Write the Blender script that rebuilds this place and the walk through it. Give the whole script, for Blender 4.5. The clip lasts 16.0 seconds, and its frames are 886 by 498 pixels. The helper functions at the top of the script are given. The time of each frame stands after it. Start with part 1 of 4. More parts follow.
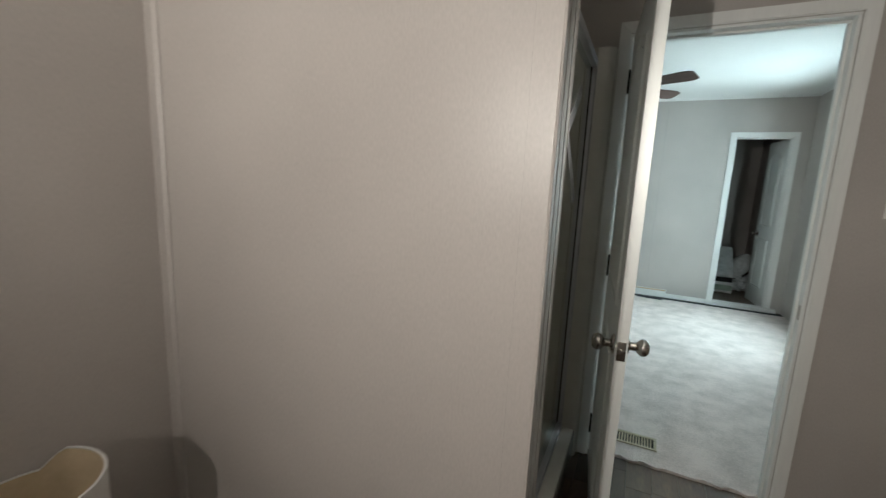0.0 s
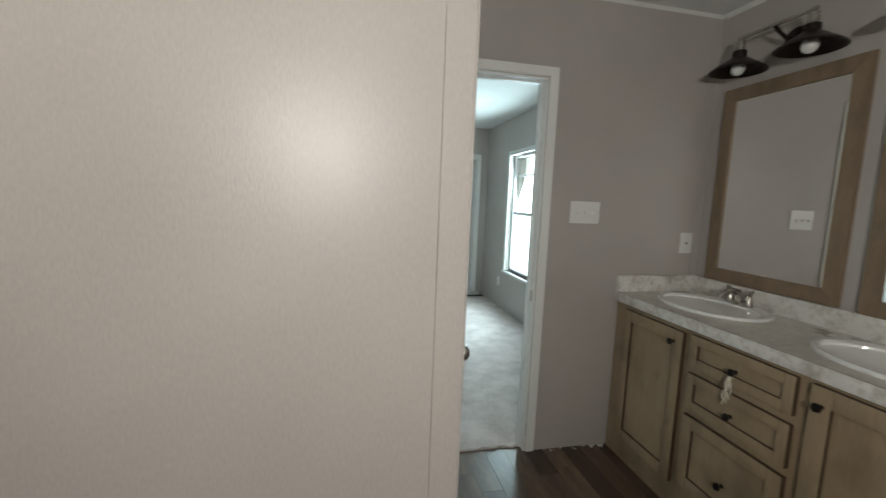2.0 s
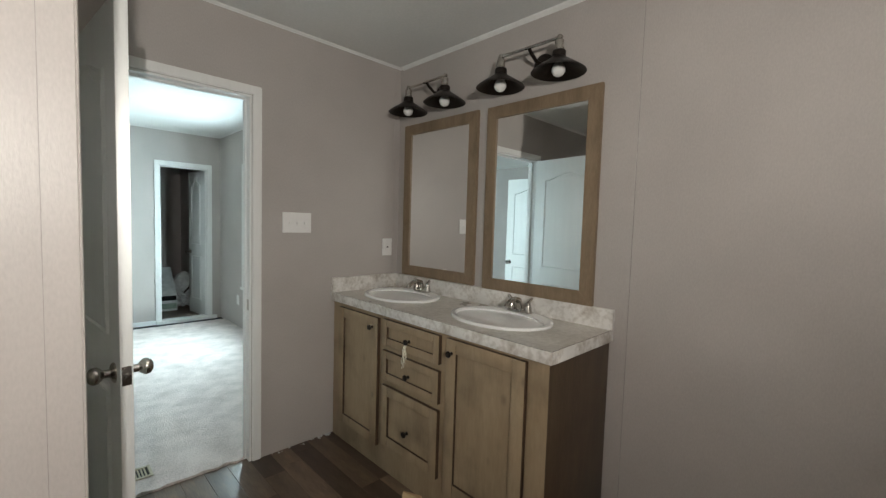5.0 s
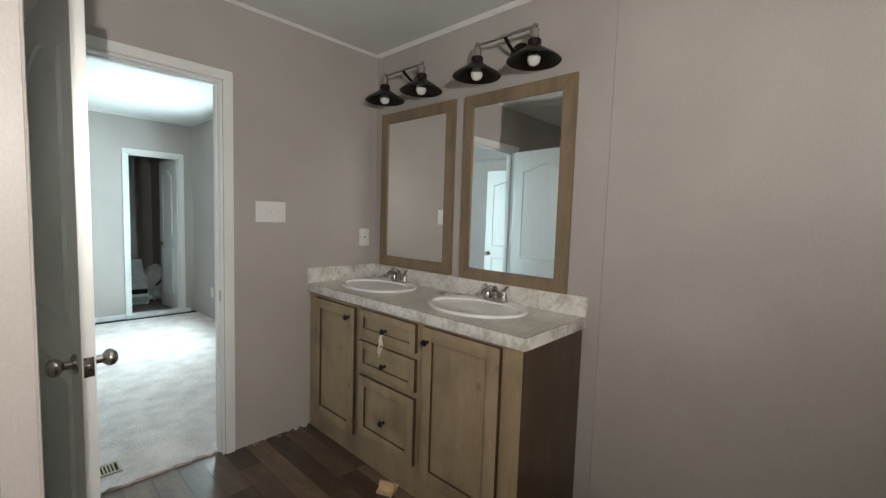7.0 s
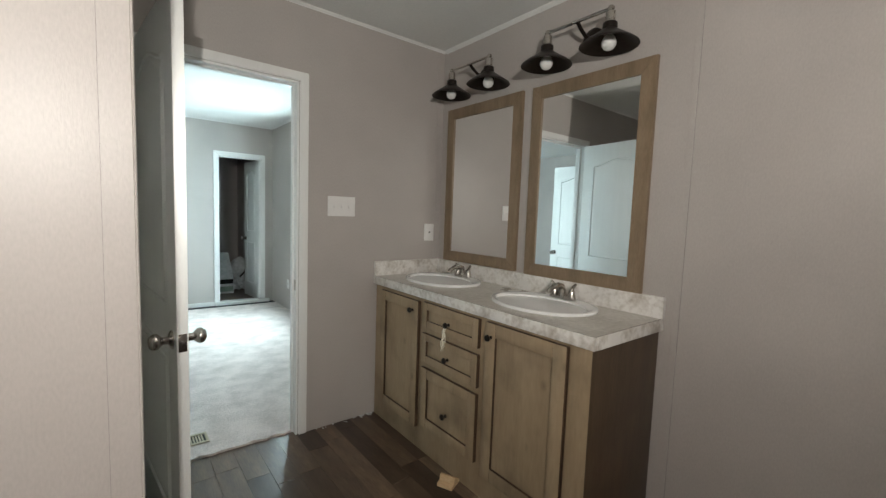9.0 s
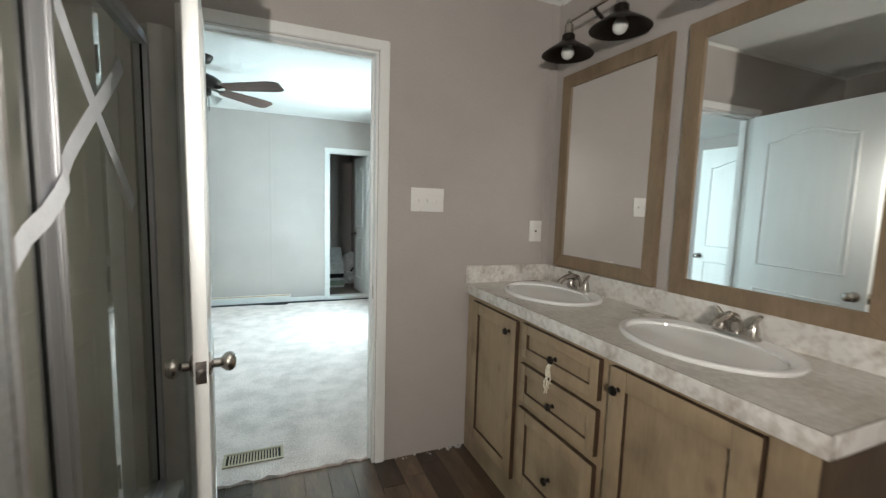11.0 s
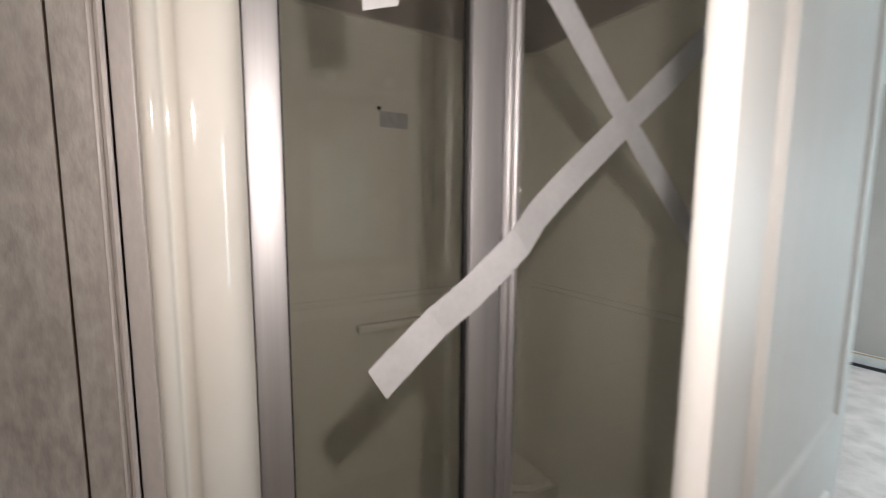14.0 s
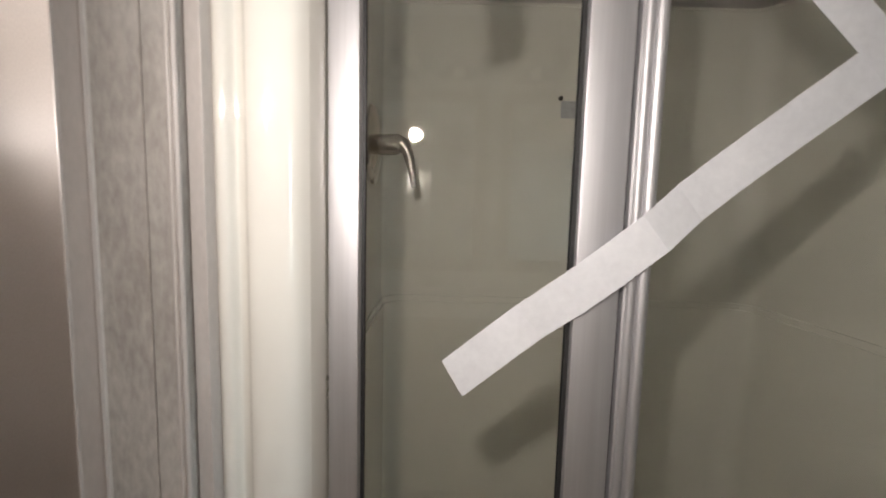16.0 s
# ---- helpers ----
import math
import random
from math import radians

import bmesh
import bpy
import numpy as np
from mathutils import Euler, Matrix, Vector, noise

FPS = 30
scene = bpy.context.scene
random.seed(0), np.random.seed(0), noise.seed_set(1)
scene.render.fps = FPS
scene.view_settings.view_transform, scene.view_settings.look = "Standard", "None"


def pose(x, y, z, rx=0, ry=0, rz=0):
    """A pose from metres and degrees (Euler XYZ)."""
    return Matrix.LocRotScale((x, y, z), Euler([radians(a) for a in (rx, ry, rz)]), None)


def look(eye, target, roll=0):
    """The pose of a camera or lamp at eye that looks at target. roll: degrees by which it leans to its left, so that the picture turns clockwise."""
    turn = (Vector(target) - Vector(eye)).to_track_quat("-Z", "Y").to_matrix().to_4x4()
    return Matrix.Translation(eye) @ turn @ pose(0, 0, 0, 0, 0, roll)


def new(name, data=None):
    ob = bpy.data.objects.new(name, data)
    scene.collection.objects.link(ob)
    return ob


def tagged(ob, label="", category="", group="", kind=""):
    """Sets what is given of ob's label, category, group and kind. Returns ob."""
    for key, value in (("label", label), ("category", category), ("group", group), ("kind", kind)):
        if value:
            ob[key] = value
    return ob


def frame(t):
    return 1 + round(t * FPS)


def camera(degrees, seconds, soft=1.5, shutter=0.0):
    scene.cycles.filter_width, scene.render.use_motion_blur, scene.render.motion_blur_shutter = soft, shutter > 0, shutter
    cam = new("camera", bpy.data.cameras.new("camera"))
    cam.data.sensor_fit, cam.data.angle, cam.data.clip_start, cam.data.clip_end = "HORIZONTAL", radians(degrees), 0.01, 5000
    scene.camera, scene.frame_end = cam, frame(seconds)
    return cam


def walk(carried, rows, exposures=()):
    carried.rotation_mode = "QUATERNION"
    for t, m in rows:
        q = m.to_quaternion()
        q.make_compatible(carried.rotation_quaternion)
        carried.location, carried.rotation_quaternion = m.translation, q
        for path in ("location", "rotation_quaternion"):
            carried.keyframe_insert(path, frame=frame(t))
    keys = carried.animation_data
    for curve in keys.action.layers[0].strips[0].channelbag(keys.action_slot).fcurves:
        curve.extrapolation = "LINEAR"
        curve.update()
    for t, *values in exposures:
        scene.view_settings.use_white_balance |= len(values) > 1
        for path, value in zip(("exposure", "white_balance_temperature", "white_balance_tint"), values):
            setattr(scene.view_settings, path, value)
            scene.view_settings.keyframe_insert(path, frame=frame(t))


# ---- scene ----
cam = camera(93.9, 16.0, soft=1.35, shutter=0.4)
PATH = [
    (0, (-0.03, -0.092, 1.36), (-0.876, 1.69, 1.031), 2.6),
    (0.5, (-0.111, 0.037, 1.344), (-0.684, 1.928, 1.035), 2.5),
    (1, (-0.203, 0.108, 1.353), (-0.422, 2.074, 1.058), 2.5),
    (1.5, (-0.291, 0.060, 1.390), (-0.157, 2.036, 1.114), 2.2),
    (2, (-0.357, -0.028, 1.389), (0.069, 1.911, 1.152), 2.3),
    (2.5, (-0.316, -0.122, 1.389), (0.342, 1.758, 1.202), 1.9),
    (3, (-0.272, -0.199, 1.379), (0.574, 1.607, 1.223), 1.8),
    (3.5, (-0.268, -0.243, 1.374), (0.73, 1.485, 1.244), 1.8),
    (4, (-0.242, -0.281, 1.377), (0.905, 1.353, 1.254), 1.7),
    (4.5, (-0.225, -0.321, 1.375), (1.054, 1.213, 1.256), 1.7),
    (5, (-0.225, -0.347, 1.368), (1.171, 1.081, 1.247), 1.7),
    (7.5, (-0.205, -0.364, 1.349), (1.254, 0.996, 1.196), 1.8),
    (8, (-0.209, -0.364, 1.348), (1.174, 1.072, 1.19), 1.8),
    (10.3, (-0.108, -0.168, 1.290), (0.915, 1.541, 1.111), 2.1),
    (10.5, (-0.063, -0.111, 1.315), (0.901, 1.632, 1.131), 2.0),
    (11, (0.134, 0.027, 1.32), (0.898, 1.864, 1.115), 1.7),
    (11.5, (0.354, 0.192, 1.327), (0.769, 2.137, 1.119), 1.4),
    (12, (0.327, 0.371, 1.342), (0.296, 2.359, 1.123), 1.1),
    (12.5, (0.309, 0.551, 1.355), (-0.285, 2.447, 1.131), 0.8),
    (13, (0.378, 0.661, 1.378), (-0.712, 2.322, 1.15), 0.9),
    (13.5, (0.332, 0.739, 1.395), (-1.133, 2.083, 1.171), 0.5),
    (14, (0.187, 0.77, 1.405), (-1.524, 1.782, 1.182), 0.4),
    (14.5, (0.128, 0.836, 1.396), (-1.745, 1.504, 1.179), -0.0),
    (15, (0.142, 0.893, 1.378), (-1.81, 1.274, 1.171), -0.1),
    (15.5, (0.176, 0.968, 1.367), (-1.808, 1.132, 1.179), -0.2),
    (16, (0.178, 0.942, 1.372), (-1.812, 0.948, 1.172), 1.5),
]

EXPOSURES = [(0, -0.58, 6450, 6), (1.5, -0.52, 6350, 4), (3, -0.42, 6300, 4), (4.5, -0.18, 6400, 6), (8, -0.02, 6400, 7), (10.5, 0.0, 6400, 6),
             (11.0, 0.14, 6450, 7), (11.5, 0.08, 6850, 15), (12.5, -0.20, 7100, 20), (13.5, -0.24, 7100, 22), (14.0, -0.14, 6800, 17), (15, -0.18, 6650, 12), (16, 0.28, 6650, 14)]
walk(cam, [(t, look(eye, target, roll)) for t, eye, target, roll in PATH], EXPOSURES)

# ---- world, sun and lamps ----
world = bpy.data.worlds.new("sky")
scene.world = world
world.use_nodes = True
wn = world.node_tree.nodes
sky = wn.new("ShaderNodeTexSky")
sky.sky_type, sky.sun_disc = "NISHITA", False
sky.sun_elevation, sky.sun_rotation = radians(52), radians(250)
wn["Background"].inputs["Strength"].default_value = 0.15
world.node_tree.links.new(sky.outputs[0], wn["Background"].inputs["Color"])


def lamp(name, kind, energy, colour, m, **sizes):
    data = bpy.data.lights.new(name, kind)
    data.energy, data.color = energy, colour
    for key, value in sizes.items():
        if key == "radius":
            data.shadow_soft_size = value
        elif key == "angle":
            data.angle = value
        elif key == "width":
            data.shape, data.size = "RECTANGLE", value
        elif key == "height":
            data.size_y = value
        elif key == "cone":
            data.spot_size, data.spot_blend = radians(value[0]), value[1]
    ob = new(name, data)
    ob.matrix_world = m
    return ob


lamp("sun", "SUN", 3.0, (1, 0.96, 0.9), look((-6, 2, 9), (0, 0, 0)), angle=radians(0.5))
# daylight of the sky in the bedroom window's opening
lamp("window_daylight", "AREA", 98, (0.70, 0.90, 0.99), look((1.72, 4.48, 1.245), (0.35, 4.22, 1.08)), width=0.80, height=1.42)
# two fixed spots added in place of the visitor's moving lamp, both lit throughout
lamp("carried_lamp_stand_in", "SPOT", 150.0, (1, 0.925, 0.86), look((-0.54, -1.22, 1.66), (-0.02, 0.18, 2.20)), radius=0.03, cone=(154, 0.9))
lamp("carried_lamp_stand_in", "SPOT", 11.5, (1, 0.935, 0.875), look((0.19, 0.875, 1.535), (-1.09, 1.56, 1.20)), radius=0.015, cone=(142, 1.0))

# ---- materials ----


def material(name, a, b, scale=6.0, rough=0.5, metal=0.0, grain=60.0, bump=0.1, stretch=(1, 1, 1), rough_b=None, depth=0.002,
             alpha=1.0, transmission=0.0, coat=0.0, island=0.0, contrast=(0.35, 0.65), both=True, stain=0.0, knots=0.0):
    """Two colours mixed by coarse and fine noise at real size, with fine relief."""
    m = bpy.data.materials.new(name)
    m.use_nodes = True
    nt = m.node_tree
    p = nt.nodes["Principled BSDF"]
    tc = nt.nodes.new("ShaderNodeTexCoord")
    mp = nt.nodes.new("ShaderNodeMapping")
    mp.inputs["Scale"].default_value = stretch
    nt.links.new(tc.outputs["Object"], mp.inputs["Vector"])
    n1 = nt.nodes.new("ShaderNodeTexNoise")
    n1.inputs["Scale"].default_value, n1.inputs["Detail"].default_value = scale, 5
    n2 = nt.nodes.new("ShaderNodeTexNoise")
    n2.inputs["Scale"].default_value, n2.inputs["Detail"].default_value = grain, 3
    nt.links.new(mp.outputs[0] if both else tc.outputs["Object"], n1.inputs["Vector"])
    nt.links.new(mp.outputs[0], n2.inputs["Vector"])
    add = nt.nodes.new("ShaderNodeMath")
    add.operation = "MULTIPLY_ADD"
    add.inputs[1].default_value = 0.6
    sc = nt.nodes.new("ShaderNodeMath")
    sc.operation = "MULTIPLY"
    sc.inputs[1].default_value = 0.4
    nt.links.new(n2.outputs["Fac"], sc.inputs[0])
    nt.links.new(n1.outputs["Fac"], add.inputs[0])
    nt.links.new(sc.outputs[0], add.inputs[2])
    ramp = nt.nodes.new("ShaderNodeValToRGB")
    ramp.color_ramp.elements[0].position, ramp.color_ramp.elements[1].position = contrast
    ramp.color_ramp.elements[0].color = (*a, 1)
    ramp.color_ramp.elements[1].color = (*b, 1)
    nt.links.new(add.outputs[0], ramp.inputs[0])
    out = ramp.outputs[0]
    if stain:
        n3 = nt.nodes.new("ShaderNodeTexNoise")
        n3.inputs["Scale"].default_value, n3.inputs["Detail"].default_value = 4.5, 6
        nt.links.new(tc.outputs["Object"], n3.inputs["Vector"])
        sr = nt.nodes.new("ShaderNodeMapRange")
        sr.inputs["From Min"].default_value, sr.inputs["From Max"].default_value = 0.50, 0.72
        sr.inputs["To Min"].default_value, sr.inputs["To Max"].default_value = 1.0, 1.0 - stain
        nt.links.new(n3.outputs["Fac"], sr.inputs["Value"])
        sh = nt.nodes.new("ShaderNodeHueSaturation")
        nt.links.new(sr.outputs[0], sh.inputs["Value"])
        nt.links.new(out, sh.inputs["Color"])
        out = sh.outputs[0]
    if knots:
        km = nt.nodes.new("ShaderNodeMapping")
        km.inputs["Scale"].default_value = (1, 1, 0.6)
        kv = nt.nodes.new("ShaderNodeTexVoronoi")
        kv.inputs["Scale"].default_value = 6.5
        kr = nt.nodes.new("ShaderNodeMapRange")
        kr.inputs["From Min"].default_value, kr.inputs["From Max"].default_value = 0.02, 0.12
        kr.inputs["To Min"].default_value, kr.inputs["To Max"].default_value = 1.0 - knots, 1.0
        kh = nt.nodes.new("ShaderNodeHueSaturation")
        nt.links.new(tc.outputs["Object"], km.inputs["Vector"])
        nt.links.new(km.outputs[0], kv.inputs["Vector"])
        nt.links.new(kv.outputs["Distance"], kr.inputs["Value"])
        nt.links.new(kr.outputs[0], kh.inputs["Value"])
        nt.links.new(out, kh.inputs["Color"])
        out = kh.outputs[0]
    if island:
        oi = nt.nodes.new("ShaderNodeObjectInfo")
        hs = nt.nodes.new("ShaderNodeHueSaturation")
        mr = nt.nodes.new("ShaderNodeMapRange")
        mr.inputs["To Min"].default_value, mr.inputs["To Max"].default_value = 1 - island, 1 + island
        nt.links.new(oi.outputs["Random"], mr.inputs["Value"])
        nt.links.new(mr.outputs[0], hs.inputs["Value"])
        nt.links.new(out, hs.inputs["Color"])
        out = hs.outputs[0]
    nt.links.new(out, p.inputs["Base Color"])
    p.inputs["Metallic"].default_value = metal
    p.inputs["Alpha"].default_value = alpha
    p.inputs["Transmission Weight"].default_value = transmission
    p.inputs["Coat Weight"].default_value = coat
    rr = nt.nodes.new("ShaderNodeMapRange")
    rr.inputs["To Min"].default_value = rough
    rr.inputs["To Max"].default_value = rough if rough_b is None else rough_b
    nt.links.new(n1.outputs["Fac"], rr.inputs["Value"])
    nt.links.new(rr.outputs[0], p.inputs["Roughness"])
    if bump:
        bp = nt.nodes.new("ShaderNodeBump")
        bp.inputs["Strength"].default_value, bp.inputs["Distance"].default_value = bump, depth
        nt.links.new(n2.outputs["Fac"], bp.inputs["Height"])
        nt.links.new(bp.outputs[0], p.inputs["Normal"])
    return m


WALL = material("wall_vinyl", (0.385, 0.354, 0.331), (0.495, 0.458, 0.430), scale=1.8, rough=0.34, rough_b=0.44, grain=55, bump=0.16,
                stretch=(4, 4, 1.6), depth=0.0015, both=False, contrast=(0.28, 0.72))
BEDWALL = WALL
TRIMVINYL = material("linen_vinyl_trim", (0.30, 0.275, 0.25), (0.48, 0.450, 0.415), scale=16, rough=0.45, rough_b=0.6, grain=170, bump=0.5, depth=0.0015,
                     stretch=(1, 1, 0.4), contrast=(0.38, 0.64))
CEILING = material("ceiling_paint", (0.74, 0.75, 0.73), (0.82, 0.82, 0.80), scale=1.2, rough=0.85, grain=90, bump=0.5, depth=0.003)
TRIM = material("trim_paint", (0.74, 0.74, 0.72), (0.80, 0.80, 0.78), scale=3, rough=0.35, rough_b=0.5, grain=30, bump=0.05, stretch=(3, 3, 0.4))
DOOR = material("door_paint", (0.76, 0.77, 0.75), (0.81, 0.82, 0.80), scale=2.5, rough=0.38, rough_b=0.5, grain=70, bump=0.12, stretch=(6, 6, 0.6))
CARPET = material("carpet", (0.53, 0.467, 0.440), (0.77, 0.690, 0.655), scale=6.5, rough=0.95, grain=120, bump=0.8, depth=0.008, contrast=(0.36, 0.60))
VINYL = material("vinyl_plank", (0.052, 0.034, 0.023), (0.150, 0.100, 0.066), scale=2.6, rough=0.24, rough_b=0.36, grain=20, bump=0.05,
                 stretch=(9, 1.0, 1), island=0.60, stain=0.35, contrast=(0.30, 0.70))
SUBFLOOR = material("floor_joint", (0.03, 0.022, 0.017), (0.05, 0.036, 0.028), rough=0.8)
SEAM = material("seam_shadow_taupe", (0.23, 0.21, 0.195), (0.30, 0.275, 0.255), rough=0.7)
OAKEDGE = material("dark_brown_edge", (0.040, 0.022, 0.012), (0.085, 0.050, 0.028), scale=6, rough=0.5, grain=40, bump=0.1)
OAK = material("oak_veneer", (0.270, 0.196, 0.118), (0.400, 0.305, 0.196), scale=2.6, rough=0.42, rough_b=0.55, grain=18, bump=0.08,
               stretch=(5, 5, 0.8), contrast=(0.26, 0.72), stain=0.34, knots=0.4)
# brown end veneer; shade of the south side is darkened into its colour
OAKSIDE = material("brown_shaded_veneer", (0.054, 0.034, 0.019), (0.098, 0.064, 0.037), scale=2.0, rough=0.42, rough_b=0.5, grain=26, bump=0.08,
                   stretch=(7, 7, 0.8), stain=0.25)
FRAMEWOOD = material("mirror_frame_wood", (0.190, 0.134, 0.082), (0.265, 0.194, 0.124), scale=4.0, rough=0.45, rough_b=0.6, grain=34, bump=0.10,
                     stretch=(6, 6, 1.2), stain=0.22)
COUNTER = material("stone_laminate", (0.37, 0.335, 0.285), (0.64, 0.61, 0.56), scale=6, rough=0.24, rough_b=0.34, grain=48, bump=0.02,
                   contrast=(0.32, 0.64))
COUNTEREDGE = material("pale_stone_laminate", (0.43, 0.385, 0.33), (0.77, 0.75, 0.715), scale=11, rough=0.28, rough_b=0.40, grain=46, bump=0.02,
                       contrast=(0.34, 0.56), stain=0.18)
PORCELAIN = material("porcelain", (0.80, 0.80, 0.79), (0.83, 0.83, 0.82), rough=0.06, bump=0.0, coat=0.4)
NICKEL = material("brushed_nickel", (0.42, 0.39, 0.36), (0.52, 0.49, 0.45), rough=0.22, rough_b=0.32, metal=1.0, grain=120, bump=0.03)
BRONZE = material("oil_rubbed_bronze", (0.018, 0.014, 0.012), (0.035, 0.027, 0.022), rough=0.32, rough_b=0.45, metal=0.7, grain=80, bump=0.05)
ALUMINIUM = material("satin_aluminium", (0.54, 0.54, 0.555), (0.60, 0.60, 0.615), rough=0.50, rough_b=0.56, metal=0.9, grain=40, bump=0.015,
                     stretch=(20, 20, 0.25))
FIBREGLASS = material("fibreglass", (0.62, 0.60, 0.545), (0.67, 0.65, 0.595), scale=2, rough=0.05, rough_b=0.09, grain=14, bump=0.03, depth=0.003)
RUBBER = material("black_gasket", (0.010, 0.010, 0.010), (0.018, 0.018, 0.018), rough=0.6)
PLASTIC = material("white_plastic", (0.74, 0.73, 0.71), (0.79, 0.78, 0.76), rough=0.35, bump=0.02)
TAPE = material("frosted_tape", (0.72, 0.74, 0.77), (0.82, 0.84, 0.87), scale=20, rough=0.35, rough_b=0.55, grain=120, bump=0.15, alpha=0.84)
LABELPAPER = material("grey_label", (0.33, 0.33, 0.34), (0.42, 0.42, 0.43), scale=40, rough=0.6)
MIRROR = material("mirror_silver", (0.90, 0.91, 0.90), (0.91, 0.92, 0.91), rough=0.0, metal=1.0, bump=0.0)
BULB = material("opal_bulb", (0.78, 0.78, 0.76), (0.82, 0.82, 0.80), rough=0.15, bump=0.0)
FANWOOD = material("dark_fan_blade", (0.055, 0.028, 0.022), (0.100, 0.055, 0.042), scale=4, rough=0.4, grain=30, stretch=(1, 8, 1), bump=0.05)
VENT = material("tan_vent_enamel", (0.42, 0.36, 0.25), (0.50, 0.44, 0.32), rough=0.4, metal=0.2)
DARKGAP = material("dark_void", (0.006, 0.006, 0.006), (0.010, 0.010, 0.010), rough=0.9)
WOODBLOCK = material("raw_pine", (0.50, 0.34, 0.19), (0.62, 0.45, 0.27), scale=5, rough=0.7, grain=40, stretch=(8, 1, 1), bump=0.15)
STRING = material("white_string", (0.70, 0.66, 0.52), (0.82, 0.78, 0.66), rough=0.85)
TAN = material("bin_inside", (0.46, 0.36, 0.23), (0.56, 0.45, 0.30), scale=5, rough=0.7)
SHEETING = material("plastic_sheeting", (0.46, 0.47, 0.47), (0.66, 0.67, 0.67), scale=9, rough=0.3, grain=25, bump=0.5, depth=0.01)
GREENISH = material("green_carton", (0.20, 0.27, 0.22), (0.33, 0.40, 0.34), scale=8, rough=0.7)
GRASS = material("grass", (0.05, 0.075, 0.025), (0.12, 0.14, 0.05), scale=0.6, rough=0.95, grain=20, bump=0.6, depth=0.05)
UNDERLAY = material("black_underlay", (0.008, 0.009, 0.014), (0.02, 0.022, 0.03), scale=20, rough=0.9)


def glass(name):
    m = bpy.data.materials.new(name)
    m.use_nodes = True
    p = m.node_tree.nodes["Principled BSDF"]
    p.inputs["Base Color"].default_value = (0.93, 0.945, 0.89, 1)
    p.inputs["Roughness"].default_value = 0.0
    p.inputs["IOR"].default_value = 1.45
    p.inputs["Transmission Weight"].default_value = 1.0
    return m


GLASS = glass("clear_glass")

# ---- building helpers ----


def box(bm, x0, x1, y0, y1, z0, z1, bevel=0.0, m=None):
    made = bmesh.ops.create_cube(bm, size=1.0)["verts"]
    for v in made:
        v.co = Vector((x0 + (v.co.x + 0.5) * (x1 - x0), y0 + (v.co.y + 0.5) * (y1 - y0), z0 + (v.co.z + 0.5) * (z1 - z0)))
        if m is not None:
            v.co = m @ v.co
    if bevel:
        edges = list({e for v in made for e in v.link_edges})
        bmesh.ops.bevel(bm, geom=edges, offset=bevel, segments=2, affect="EDGES", profile=0.6)
    return bm


def boxed(*args, **kw):
    return box(bmesh.new(), *args, **kw)


def lathe(profile, segments=24, m=None, bm=None, scale=(1, 1)):
    """A turned body: (radius, height) pairs round z."""
    bm = bm or bmesh.new()
    rings = []
    for r, z in profile:
        ring = []
        for k in range(segments):
            a = 2 * math.pi * k / segments
            co = Vector((r * scale[0] * math.cos(a), r * scale[1] * math.sin(a), z))
            ring.append(bm.verts.new(m @ co if m is not None else co))
        rings.append(ring)
    for lower, upper in zip(rings, rings[1:]):
        for k in range(segments):
            bm.faces.new((lower[k], lower[(k + 1) % segments], upper[(k + 1) % segments], upper[k]))
    for ring, flip in ((rings[0], True), (rings[-1], False)):
        if (ring[0].co - ring[segments // 2].co).length > 1e-4:
            bm.faces.new(list(reversed(ring)) if flip else ring)
    return bm


def tube(points, r, segments=10, bm=None, taper=None):
    """A round bar along points."""
    bm = bm or bmesh.new()
    pts = [Vector(p) for p in points]
    rings = []
    side = None
    for k, p in enumerate(pts):
        d = (pts[min(k + 1, len(pts) - 1)] - pts[max(k - 1, 0)]).normalized()
        if side is None:
            side = d.orthogonal().normalized()
        side = (side - d * side.dot(d)).normalized()
        other = d.cross(side)
        rad = r if taper is None else r * taper[k]
        rings.append([bm.verts.new(p + rad * (math.cos(a) * side + math.sin(a) * other)) for a in
                      (2 * math.pi * i / segments for i in range(segments))])
    for lower, upper in zip(rings, rings[1:]):
        for k in range(segments):
            bm.faces.new((lower[k], lower[(k + 1) % segments], upper[(k + 1) % segments], upper[k]))
    bm.faces.new(list(reversed(rings[0])))
    bm.faces.new(rings[-1])
    return bm


def prism(outline, low, high, axis="z", bm=None):
    """An outline of (u, v) pushed along an axis: z: (x, y); x: (y, z); y: (x, z)."""
    bm = bm or bmesh.new()

    def at(u, v, w):
        return {"z": (u, v, w), "x": (w, u, v), "y": (u, w, v)}[axis]
    a = [bm.verts.new(at(u, v, low)) for u, v in outline]
    b = [bm.verts.new(at(u, v, high)) for u, v in outline]
    n = len(outline)
    for k in range(n):
        bm.faces.new((a[k], a[(k + 1) % n], b[(k + 1) % n], b[k]))
    bm.faces.new(list(reversed(a)))
    bm.faces.new(b)
    return bm


def finish(bm, name, mat, smooth=False):
    bmesh.ops.recalc_face_normals(bm, faces=bm.faces)
    me = bpy.data.meshes.new(name)
    bm.to_mesh(me)
    bm.free()
    me.materials.append(mat)
    if smooth:
        for poly in me.polygons:
            poly.use_smooth = True
        me.set_sharp_from_angle(angle=radians(38))
    return me


def part(name, bm, mat, parent=None, label="", smooth=True, m=None):
    ob = new(name, finish(bm, name, mat, smooth))
    if parent is not None:
        ob.parent = parent
    if m is not None:
        ob.matrix_basis = m
    if label:
        tagged(ob, label)
    return ob


